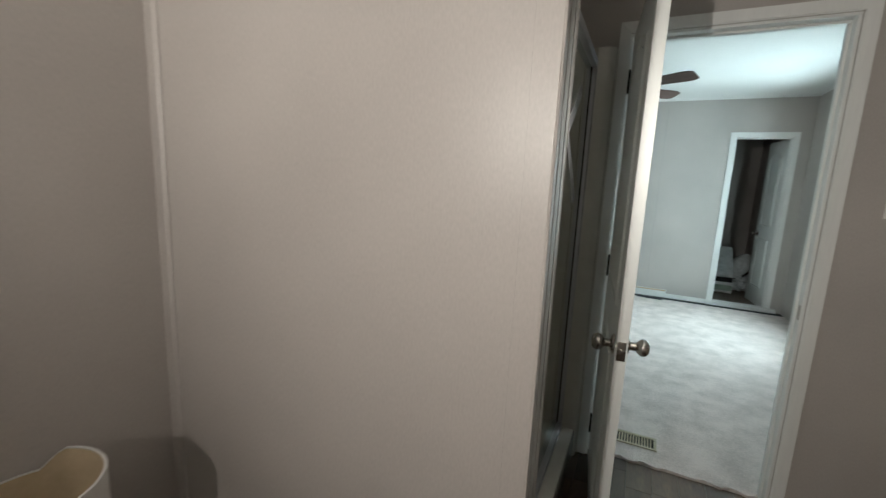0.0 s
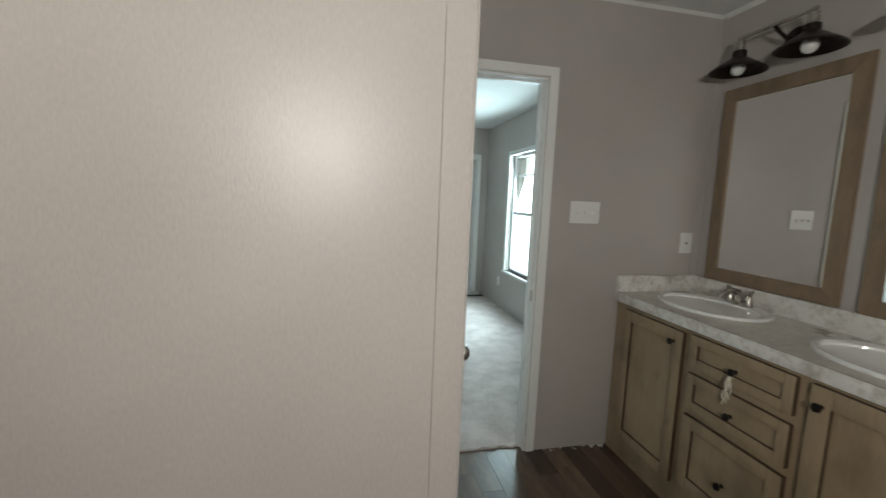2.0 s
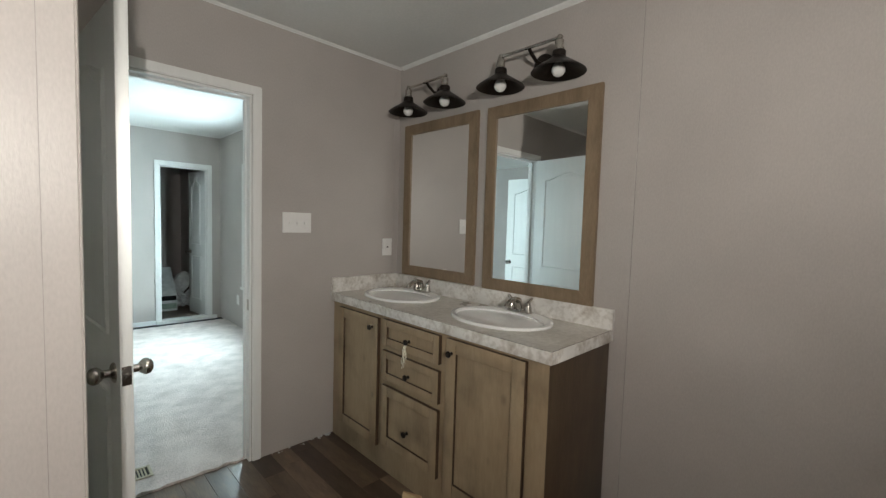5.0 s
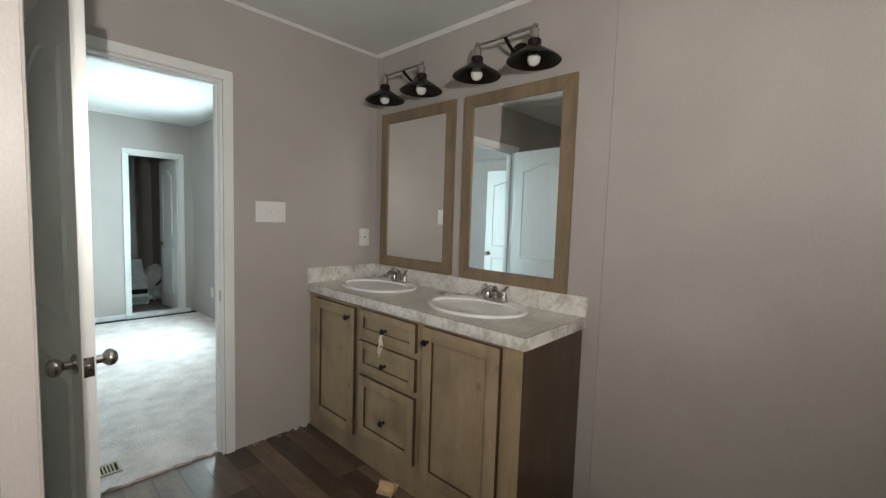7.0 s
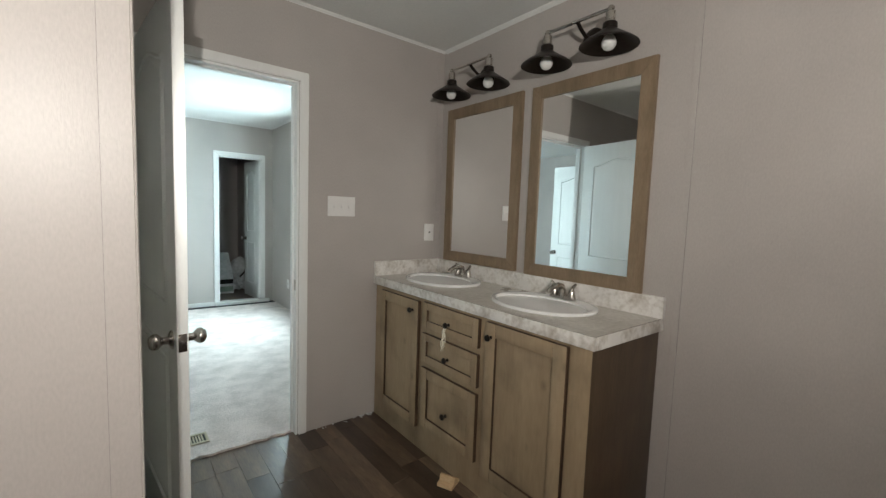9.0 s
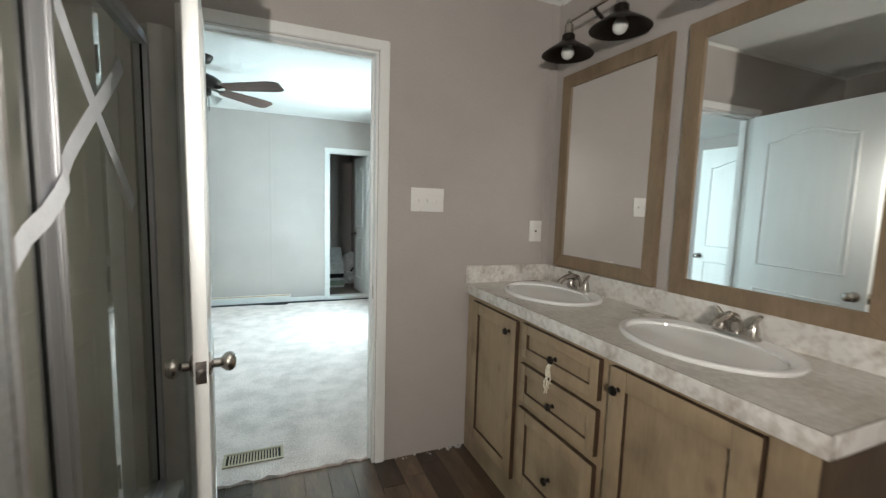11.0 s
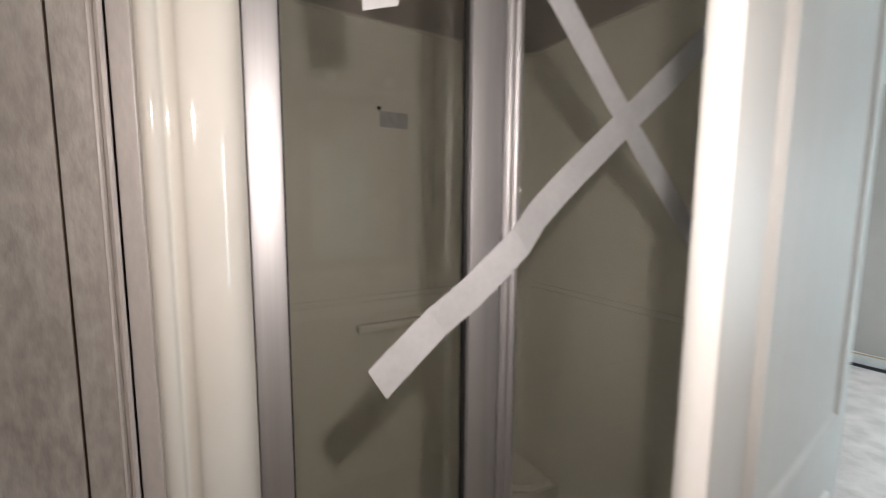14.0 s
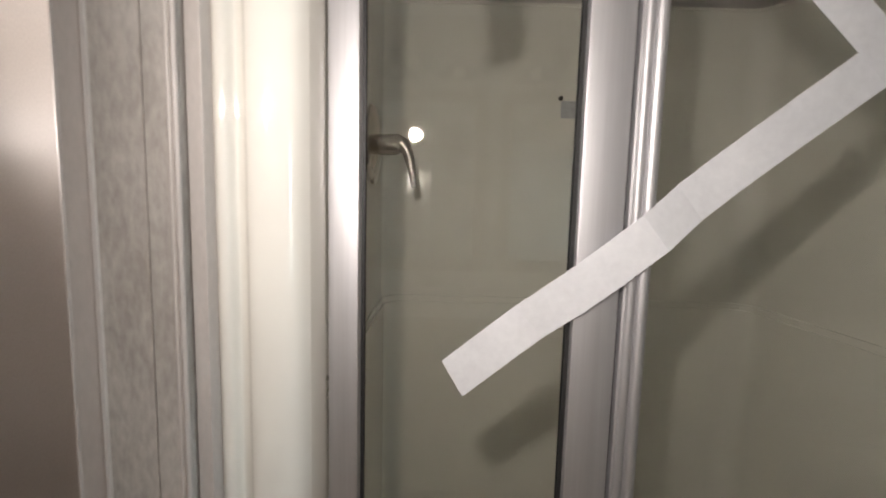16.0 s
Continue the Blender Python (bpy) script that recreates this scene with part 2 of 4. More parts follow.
def thing(name, m, label, category, group=""):
    ob = new(name)
    ob.empty_display_size = 0.1
    ob.matrix_basis = m
    return tagged(ob, label, category, group)


def structure(name, bm, mat, label="", category="", smooth=False):
    return tagged(part(name, bm, mat, smooth=smooth), label, category, kind="structure")


def rounded(outline_w, outline_h, r, steps=5):
    pts = []
    for cx, cy, a0 in ((outline_w - r, outline_h - r, 0), (r, outline_h - r, 90), (r, r, 180), (outline_w - r, r, 270)):
        for k in range(steps + 1):
            a = radians(a0 + 90 * k / steps)
            pts.append((cx + r * math.cos(a), cy + r * math.sin(a)))
    return pts

# ---- large structure ----
YN, XE, XB, YF, H = 2.00, 1.61, 1.54, 5.80, 2.44

structure("subfloor", boxed(-3.0, 1.75, -1.7, 8.1, -0.16, -0.012), SUBFLOOR, "dark chipboard under the floor coverings", "floor")
structure("floor_carpet", prism([(-2.9, 2.06)] + [(-0.16 + 0.8 * k / 24, 2.045 + 0.008 * math.sin(k * 1.7) + 0.006 * math.sin(k * 4.1)) for k in range(25)]
          + [(0.70, 2.06), (1.54, 2.06), (1.54, 5.62), (0.3, 5.635), (-2.9, 5.65)], -0.012, 0.012), CARPET,
          "light beige-grey cut pile carpet, brushed in patches", "carpet")
structure("ceiling", boxed(-3.0, 1.75, -1.7, 8.1, H, H + 0.1), CEILING, "white textured ceiling", "ceiling")

bm = boxed(0.605, XE, YN, YN + 0.09, 0, H)
box(bm, -2.9, -0.160, YN, YN + 0.09, 0, H)
box(bm, -0.160, 0.605, YN, YN + 0.09, 2.025, H)
structure("wall_north", bm, WALL, "taupe vinyl-faced wall with the bedroom doorway", "wall")
structure("wall_east", boxed(XE, XE + 0.14, -1.6, YN + 0.09, 0, H), WALL, "taupe vinyl-faced wall behind the vanity", "wall")
structure("wall_south", boxed(-1.25, XE, -1.7, -1.6, 0, H), WALL, "plain taupe wall", "wall")
structure("wall_west", boxed(-1.35, -1.25, -1.7, YN, 0, H), WALL, "plain taupe wall of the alcove", "wall")
structure("partition_wall", boxed(-1.25, -0.175, 0.627, 0.718, 0, H), WALL, "taupe vinyl-faced partition beside the shower", "wall")

wy0, wy1, wz0, wz1 = 4.07, 4.89, 0.53, 1.96
bm = boxed(XB, XB + 0.21, YN + 0.09, wy0, 0, H)
box(bm, XB, XB + 0.21, wy1, YF + 2.3, 0, H)
box(bm, XB, XB + 0.21, wy0, wy1, 0, wz0)
box(bm, XB, XB + 0.21, wy0, wy1, wz1, H)
structure("wall_bedroom_east", bm, BEDWALL, "grey bedroom wall with a window", "wall")
cx0, cx1, cz = 0.845, 1.385, 2.00
bm = boxed(-2.9, cx0, YF, YF + 0.09, 0, H)
box(bm, cx1, XB, YF, YF + 0.09, 0, H)
box(bm, cx0, cx1, YF, YF + 0.09, cz, H)
structure("wall_bedroom_north", bm, BEDWALL, "grey bedroom wall with the closet doorway", "wall")
structure("wall_bedroom_west", boxed(-3.0, -2.9, 2.0, 7.1, 0, H), BEDWALL, "plain grey bedroom wall", "wall")
structure("wall_closet_north", boxed(-2.9, 1.135, 7.0, 7.1, 0, H), BEDWALL, "dim closet back wall", "wall")
structure("wall_closet_recess", boxed(1.035, 1.135, 7.1, 8.1, 0, H), BEDWALL, "dim side wall of the closet's deeper part", "wall")
structure("wall_closet_end", boxed(1.135, XB, 8.0, 8.1, 0, H), BEDWALL, "dark end wall of the closet's deeper part", "wall")
structure("wall_closet_west", boxed(0.45, 0.55, YF + 0.09, 7.0, 0, H), BEDWALL, "dim closet side wall", "wall")
structure("floor_closet", boxed(0.55, XB, YF + 0.02, 8.0, -0.012, 0.006), VINYL, "dark closet floor", "floor")
structure("ground", boxed(-300, 400, -300, 300, -0.9, -0.8), GRASS, "grass outside the window", "grass")

glow = bpy.data.materials.new("hazy_outdoors")
glow.use_nodes = True
gn = glow.node_tree
gp = gn.nodes["Principled BSDF"]
gp.inputs["Base Color"].default_value = (0, 0, 0, 1)
gc = gn.nodes.new("ShaderNodeTexCoord")
gx = gn.nodes.new("ShaderNodeSeparateXYZ")
gr = gn.nodes.new("ShaderNodeMapRange")
gr.inputs["From Min"].default_value, gr.inputs["From Max"].default_value = -1.0, 6.0
ramp = gn.nodes.new("ShaderNodeValToRGB")
for pos, col in ((0.0, (0.55, 0.62, 0.30, 1)), (0.22, (0.75, 0.80, 0.55, 1)), (0.34, (0.95, 1.0, 0.98, 1)), (1.0, (1, 1, 1, 1))):
    e = ramp.color_ramp.elements.new(pos)
    e.color = col
gn.links.new(gc.outputs["Object"], gx.inputs[0])
gn.links.new(gx.outputs["Z"], gr.inputs["Value"])
gn.links.new(gr.outputs[0], ramp.inputs[0])
gn.links.new(ramp.outputs[0], gp.inputs["Emission Color"])
gp.inputs["Emission Strength"].default_value = 1.6
structure("backdrop", boxed(14.0, 14.1, -40, 120, -1.0, 20), glow, "hazy bright lawn and sky beyond the window", "backdrop")

# slim battens, seams and corner trims of the panelled walls
# the last batten is added where a shade edge runs up the north wall
for name, args in (("wall_batten", (XE - 0.003, XE, 0.362, 0.388, 0, H)), ("wall_batten", (0.12, 0.146, YF - 0.003, YF, 0.07, H)),
                   ("wall_batten", (-1.10, -1.074, YF - 0.003, YF, 0.07, H)), ("wall_batten", (XE - 0.05, XE - 0.032, YN - 0.003, YN, 1.02, H))):
    structure(name, boxed(*args, bevel=0.0012), WALL, "narrow vinyl batten over a panel joint or added along a shade edge", "trim")
for name, args in (("panel_seam", (XE - 0.0012, XE, 0.3606, 0.3620, 0, H)), ("panel_seam", (-0.2229, -0.2222, 0.6260, 0.627, 0, H)),
                   ("panel_seam", (0.1185, 0.120, YF - 0.0012, YF, 0.07, H))):
    structure(name, boxed(*args), SEAM, "hairline seam beside a batten", "trim")
structure("inner_corner_trim", prism([(-1.25, 0.605), (-1.2475, 0.6045), (-1.240, 0.617), (-1.2275, 0.6245), (-1.228, 0.627), (-1.25, 0.627)], 0, H), WALL,
          "slim vinyl cove trim in the room corner", "trim")
bm = prism([(-0.222, 0.627), (-0.222, 0.6235), (-0.175, 0.6225), (-0.1705, 0.626), (-0.1705, 0.647), (-0.175, 0.647), (-0.175, 0.627)], 0, H)
structure("corner_trim", bm, WALL, "vinyl corner trim on the partition end", "trim")
structure("edge_strip", boxed(-0.175, -0.1715, 0.650, 0.6935, 0, H, bevel=0.0006), TRIMVINYL, "linen vinyl strip on the partition end", "trim")
structure("edge_seam", boxed(-0.175, -0.1738, 0.6935, 0.6955, 0, H), OAKEDGE, "dark seam in the vinyl of the partition end", "trim")
bm = prism([(-0.175, 0.6955), (-0.1705, 0.6955), (-0.1705, 0.716), (-0.174, 0.7205), (-0.198, 0.7205), (-0.198, 0.718), (-0.175, 0.718)], 0, H)
structure("corner_trim", bm, TRIMVINYL, "linen vinyl corner trim on the partition end", "trim")
for yy, r in ((0.6240, 0.0022), (0.6485, 0.0032), (0.7150, 0.0018), (0.7205, 0.0026)):
    structure("corner_bead", tube([(-0.1718, yy, 0), (-0.1718, yy, H)], r, 8), WALL, "thin rounded bead of the corner trim", "trim", smooth=True)
structure("filler_strip", boxed(-0.230, -0.182, 0.7232, 0.7365, 0, H, bevel=0.001), WALL, "plain vinyl strip between partition and shower", "trim")


def cove(x0, y0, x1, y1, nx, ny, w=0.022):
    """A small cove strip along the top of a wall; (nx, ny) points into the room."""
    d = Vector((x1 - x0, y1 - y0, 0))
    bm = bmesh.new()
    rows = []
    for px, py in ((x0, y0), (x1, y1)):
        rows.append([bm.verts.new((px + nx * a, py + ny * a, H - b)) for a, b in ((0, 0), (w, 0), (w * 0.9, w * 0.25), (w * 0.3, w * 0.8), (0.003, w), (0, w))])
    n = len(rows[0])
    for k in range(n):
        bm.faces.new((rows[0][k], rows[0][(k + 1) % n], rows[1][(k + 1) % n], rows[1][k]))
    bm.faces.new(rows[0])
    bm.faces.new(list(reversed(rows[1])))
    return bm


for args in ((XE, -1.6, XE, YN - 0.023, -1, 0), (XE, YN, -1.25, YN, 0, -1), (XB, 2.09, XB, YF - 0.023, -1, 0), (XB, YF, -2.9, YF, 0, -1),
             (-1.25, 0.627, -0.175, 0.627, 0, -1)):
    structure("crown_trim", cove(*args, w=0.014 if args[3] == YN and args[1] == YN else 0.02), TRIM, "thin white cove strip under the ceiling", "trim")


def casing(name, x0, x1, top, y, out, w=0.058, t=0.014, left=True, label="white painted door casing"):
    """Door casing round an opening in a wall that faces -y (out = -1) or +y: one mitred profile."""
    ob = thing(name, pose(0, 0, 0), label, "door casing")
    ob["kind"] = "structure"
    ya, yb = (y - t, y) if out < 0 else (y, y + t)
    for nm, outline in (("casing_side", [(x0 - w, 0.0), (x0, 0.0), (x0, top), (x0 - w, top + w)]),
                        ("casing_side", [(x1, 0.0), (x1 + w, 0.0), (x1 + w, top + w), (x1, top)]),
                        ("casing_head", [(x0 - w, top + w), (x0, top), (x1, top), (x1 + w, top + w)])):
        bm = prism(outline, ya, yb, "y")
        bmesh.ops.bevel(bm, geom=bm.edges[:], offset=0.004, segments=2, affect="EDGES")
        part(nm, bm, TRIM, ob)
    return ob


def jamb(name, x0, x1, top, y0, y1, stop_y):
    ob = thing(name, pose(0, 0, 0), "white painted door jamb with a stop strip", "door jamb")
    ob["kind"] = "structure"
    t = 0.012
    part("jamb_side", boxed(x0, x0 + t, y0, y1, 0, top - t, bevel=0.002), TRIM, ob)
    part("jamb_side", boxed(x1 - t, x1, y0, y1, 0, top - t, bevel=0.002), TRIM, ob)
    part("jamb_head", boxed(x0, x1, y0, y1, top - t, top, bevel=0.002), TRIM, ob)
    part("door_stop", boxed(x0 + t, x0 + t + 0.010, stop_y, stop_y + 0.03, 0, top - t - 0.01, bevel=0.002), TRIM, ob)
    part("door_stop", boxed(x1 - t - 0.010, x1 - t, stop_y, stop_y + 0.03, 0, top - t - 0.01, bevel=0.002), TRIM, ob)
    part("door_stop", boxed(x0 + t, x1 - t, stop_y, stop_y + 0.03, top - t - 0.01, top - t, bevel=0.002), TRIM, ob)
    return ob


casing("door_casing", -0.155, 0.607, 2.026, YN, -1, w=0.048)
casing("door_casing", -0.155, 0.602, 2.022, YN + 0.09, 1, w=0.054)
bath_jamb = jamb("door_jamb", -0.160, 0.605, 2.025, YN - 0.002, YN + 0.092, YN + 0.042)
part("strike_plate", boxed(0.5915, 0.5935, YN + 0.008, YN + 0.034, 0.86, 0.92, bevel=0.0008), NICKEL, bath_jamb, "satin nickel strike plate")
casing("closet_casing", cx0, cx1, cz, YF, -1, w=0.05)
jamb("closet_jamb", cx0, cx1, cz, YF - 0.002, YF + 0.092, YF + 0.03)
structure("closet_sill", boxed(cx0 - 0.05, cx1 + 0.1, YF - 0.05, YF + 0.09, 0.0, 0.045, bevel=0.004), TRIM, "white painted sill under the closet doorway", "sill")
structure("baseboard", boxed(-2.9, cx0 - 0.052, YF - 0.012, YF, 0.0, 0.055, bevel=0.003), TRIM, "low white baseboard", "baseboard")

# the window
win = thing("window_1", pose(XB, 0, 0), "white vinyl single-hung window, bright daylight outside", "window")
win["kind"] = "structure"
cw = 0.05
for nm, a in (("window_casing", (-0.012, 0, wy0 - cw, wy1 + cw, wz1, wz1 + cw)), ("window_casing", (-0.012, 0, wy0 - cw, wy0, wz0, wz1)),
              ("window_casing", (-0.012, 0, wy1, wy1 + cw, wz0, wz1)), ("window_sill", (-0.03, 0.06, wy0 - cw, wy1 + cw, wz0 - 0.03, wz0)),
              ("window_frame", (0.05, 0.13, wy0, wy0 + 0.035, wz0, wz1)), ("window_frame", (0.05, 0.13, wy1 - 0.035, wy1, wz0, wz1)),
              ("window_frame", (0.05, 0.13, wy0 + 0.035, wy1 - 0.035, wz1 - 0.035, wz1)), ("window_frame", (0.05, 0.13, wy0 + 0.035, wy1 - 0.035, wz0, wz0 + 0.035)),
              ("meeting_rail", (0.06, 0.12, wy0 + 0.035, wy1 - 0.035, 1.235, 1.275)), ("sash_bar", (0.085, 0.10, wy0 + 0.035, wy1 - 0.035, 1.70, 1.725))):
    part(nm, boxed(*a, bevel=0.003), TRIM, win)
for z0, z1, xx in ((wz0 + 0.035, 1.235, 0.08), (1.275, 1.70, 0.10), (1.725, wz1 - 0.035, 0.10)):
    pane = part("pane", boxed(xx, xx + 0.004, wy0 + 0.035, wy1 - 0.035, z0, z1), GLASS, win, smooth=False)
    pane.visible_shadow = False


# ---- doors ----
def arch_outline(x0, x1, z0, z1, rise, steps=14, inset=0.0):
    pts = [(x0 + inset, z0 + inset), (x1 - inset, z0 + inset)]
    for k in range(steps + 1):
        u = 1 - k / steps
        bump = math.sin(math.pi * u) ** 2 if rise else 0
        pts.append((x0 + inset + (x1 - x0 - 2 * inset) * u, z1 - inset - rise + rise * bump))
    return pts


def moulding(outline, y, sign, h=0.007, w=0.016):
    """A raised moulding that follows an outline of (x, z) on the face y."""
    bm = bmesh.new()
    n = len(outline)
    mid = Vector((sum(p[0] for p in outline) / n, 0, sum(p[1] for p in outline) / n))
    rings = []
    for k in range(n):
        p = Vector((outline[k][0], 0, outline[k][1]))
        a = Vector((outline[k - 1][0], 0, outline[k - 1][1]))
        b = Vector((outline[(k + 1) % n][0], 0, outline[(k + 1) % n][1]))
        d = ((p - a).normalized() + (b - p).normalized()).normalized()
        inward = Vector((-d.z, 0, d.x))
        if inward.dot(mid - p) < 0:
            inward = -inward
        rings.append([bm.verts.new((p.x + inward.x * s, y + sign * q, p.z + inward.z * s)) for s, q in
                      ((0, -0.001), (w * 0.25, h * 0.75), (w * 0.5, h), (w * 0.75, h * 0.5), (w, -0.001))])
    for k in range(n):
        r, s = rings[k], rings[(k + 1) % n]
        for i in range(4):
            bm.faces.new((r[i], r[i + 1], s[i + 1], s[i]))
    return bm


def knob(parent, x, y, z, sign):
    """A round door knob on a rose; sign: the way out of the face, along y."""
    m = pose(x, y, z, 90 if sign < 0 else -90, 0, 0)
    k = part("door_knob", lathe([(0.0, 0.0), (0.013, 0.0), (0.013, 0.028), (0.019, 0.034), (0.026, 0.042), (0.0275, 0.050), (0.025, 0.059),
                                 (0.017, 0.066), (0.0, 0.068)], 20), NICKEL, parent, "satin nickel round knob", m=m)
    part("knob_rose", lathe([(0.0, 0.0), (0.032, 0.0), (0.031, 0.004), (0.024, 0.009), (0.014, 0.011), (0.0, 0.011)], 20), NICKEL, k)


def panel_door(name, m, width, height, label, knobs=True, hinges=(0.19, 1.0, 1.82), knob_z=0.87, thick=0.035, knob_inset=0.062):
    """A moulded two-panel door, hinged at x = 0, that reaches along x; its faces are at y = 0 and y = -thick."""
    ob = thing(name, m, label, "door")
    part("door_leaf", boxed(0, width, -thick, 0, 0.012, height, bevel=0.0025), DOOR, ob)
    for y, s in ((0, 1), (-thick, -1)):
        for z0, z1, rise in ((0.98, height - 0.13, 0.06), (0.22, 0.82, 0.0)):
            o = arch_outline(0.115, width - 0.115, z0, z1, rise)
            part("panel_moulding", moulding(o, y, s), DOOR, ob)
            i = arch_outline(0.115, width - 0.115, z0, z1, rise, inset=0.034)
            bm = prism(i, y - 0.001 if s > 0 else y - 0.004, y + 0.004 if s > 0 else y + 0.001, "y")
            part("panel_field", bm, DOOR, ob)
    for z in hinges:
        h = part("hinge", boxed(-0.0015, 0.0005, -thick + 0.002, -0.004, z - 0.045, z + 0.045, bevel=0.0005), BRONZE, ob, "dark bronze hinge")
        part("hinge_pin", tube([(-0.004, -thick - 0.004, z - 0.05), (-0.004, -thick - 0.004, z + 0.05)], 0.0055, 10), BRONZE, h)
    if knobs:
        knob(ob, width - knob_inset, 0, knob_z, 1)
        knob(ob, width - knob_inset, -thick, knob_z, -1)
        part("latch_plate", boxed(width - 0.0005, width + 0.0015, -thick + 0.005, -0.005, knob_z - 0.03, knob_z + 0.03, bevel=0.0006), NICKEL, ob)
        part("latch_bolt", boxed(width, width + 0.009, -thick + 0.012, -0.012, knob_z - 0.009, knob_z + 0.009, bevel=0.002), NICKEL, ob)
    return ob


panel_door("bathroom_door", pose(-0.107, 1.975, 0, 0, 0, -83.6), 0.755, 2.01, "white moulded two-panel door standing open into the bathroom")
panel_door("closet_door", pose(1.372, YF + 0.10, 0, 0, 0, 97), 0.53, 1.985, "white moulded door standing open into the closet")
panel_door("bedroom_entry_door", pose(-1.27, 2.40, 0, 0, 0, 90), 0.76, 2.0, "white moulded bedroom door standing open")

# ---- shower ----
SX = -0.30
stall = thing("shower_stall", pose(0, 0, 0), "cream fibreglass shower stall with moulded ledges, label still on", "shower")
x_b, y_s, y_n, rim = -1.09, 0.765, 1.89, 1.96


def stall_wall(r=0.07, out=0.0, low=0.10, high=rim):
    """The inside skin of the stall: three walls joined by rounded corners."""
    pts = [(SX - 0.03, y_s - out)]
    for cx, cy, a0 in ((x_b + r, y_s + r, 270), (x_b + r, y_n - r, 180)):
        for k in range(9):
            a = radians(a0 - 90 * k / 8)
            pts.append((cx + (r + out) * math.cos(a), cy + (r + out) * math.sin(a)))
    pts.append((SX - 0.03, y_n + out))
    return pts


inner, outer = stall_wall(), stall_wall(out=0.03)
part("stall_wall", prism(inner + outer[::-1], 1.10, rim), FIBREGLASS, stall)
low_in = stall_wall(r=0.075, out=-0.010)
part("stall_wall_lower", prism(low_in + stall_wall(out=0.03)[::-1], 0.02, 1.082), FIBREGLASS, stall)
bm = prism(stall_wall(r=0.072, out=-0.005) + stall_wall(out=0.03)[::-1], 1.082, 1.10)
part("moulded_ledge", bm, FIBREGLASS, stall)
part("rim_lip", prism(stall_wall(out=-0.004) + stall_wall(out=0.034)[::-1], rim, rim + 0.008), FIBREGLASS, stall)
part("wall_rib", prism([(x_b - 0.002, 1.435), (x_b + 0.010, 1.447), (x_b + 0.012, 1.462), (x_b + 0.010, 1.477), (x_b - 0.002, 1.489)], 1.105, rim - 0.01), FIBREGLASS, stall)
part("soap_bar_ledge", boxed(x_b + 0.014, x_b + 0.045, 1.19, 1.44, 0.985, 1.012, bevel=0.008), FIBREGLASS, stall)
bm = prism([(x_b + 0.01, 1.64), (x_b + 0.10, 1.645), (x_b + 0.20, 1.69), (x_b + 0.25, 1.77), (x_b + 0.26, 1.875), (x_b + 0.01, 1.875)], 0.05, 0.38)
bmesh.ops.bevel(bm, geom=[e for e in bm.edges if min(v.co.z for v in e.verts) > 0.3], offset=0.02, segments=3, affect="EDGES")
part("corner_seat", bm, FIBREGLASS, stall)
part("shower_pan", boxed(x_b - 0.02, SX - 0.03, y_s - 0.02, y_n + 0.02, 0.0, 0.055, bevel=0.01), FIBREGLASS, stall)
part("curb", boxed(SX - 0.05, SX + 0.085, 0.745, 1.965, 0.0, 0.155, bevel=0.022), FIBREGLASS, stall)
flange = [(-0.215, 0.728), (-0.198, 0.737), (-0.1955, 0.740), (-0.1955, 0.745), (-0.198, 0.749), (-0.2075, 0.7515), (-0.2085, 0.7545), (-0.2075, 0.7600),
          (-0.2035, 0.7635), (-0.2045, 0.775), (-0.210, 0.790), (-0.220, 0.8025), (-0.236, 0.8105), (SX + 0.02, 0.8135), (SX - 0.03, 0.765), (SX - 0.03, 0.728)]
curve = flange[1:13]
for _ in range(2):
    cut = [curve[0]]
    for (xa, ya), (xb, yb) in zip(curve, curve[1:]):
        cut += [(xa * 0.75 + xb * 0.25, ya * 0.75 + yb * 0.25), (xa * 0.25 + xb * 0.75, ya * 0.25 + yb * 0.75)]
    curve = cut + [curve[-1]]
flange = flange[:1] + curve + flange[13:]
part("front_flange", prism(flange, 0.0, rim), FIBREGLASS, stall)
part("front_flange", prism([(x, 0.737 + 1.9985 - max(y, 0.737)) for x, y in flange], 0.0, rim), FIBREGLASS, stall)
part("paper_label", boxed(x_b + 0.001, x_b + 0.002, 1.285, 1.385, 1.645, 1.695), LABELPAPER, stall, "grey paper label")
part("label_spot", lathe([(0.007, 0), (0.007, 0.002)], 10, pose(x_b + 0.001, 1.283, 1.702, 0, 90, 0)), RUBBER, stall)

valve = thing("shower_valve", pose(-0.868, y_s + 0.0005, 1.522), "brushed nickel single-lever shower valve on the stall wall", "shower valve")
part("escutcheon", lathe([(0, 0), (0.098, 0), (0.096, 0.004), (0.066, 0.012), (0.034, 0.016), (0, 0.016)], 32, pose(0, 0, 0, -90, 0, 0)), NICKEL, valve)
part("valve_stem", lathe([(0, 0.012), (0.026, 0.012), (0.025, 0.055), (0.020, 0.068), (0, 0.070)], 24, pose(0, 0, 0, -90, 0, 0)), NICKEL, valve)
part("lever", tube([(0, 0.040, 0.004), (0, 0.060, 0.008), (0.001, 0.076, 0.003), (0.002, 0.088, -0.022), (0.003, 0.097, -0.060), (0.004, 0.104, -0.104)], 0.017, 14,
                   taper=(1.25, 1.2, 1.0, 0.8, 0.62, 0.42)), NICKEL, valve)

door = thing("shower_door", pose(SX, 0, 0), "framed glass shower door with satin aluminium rails, taped shut", "shower door")


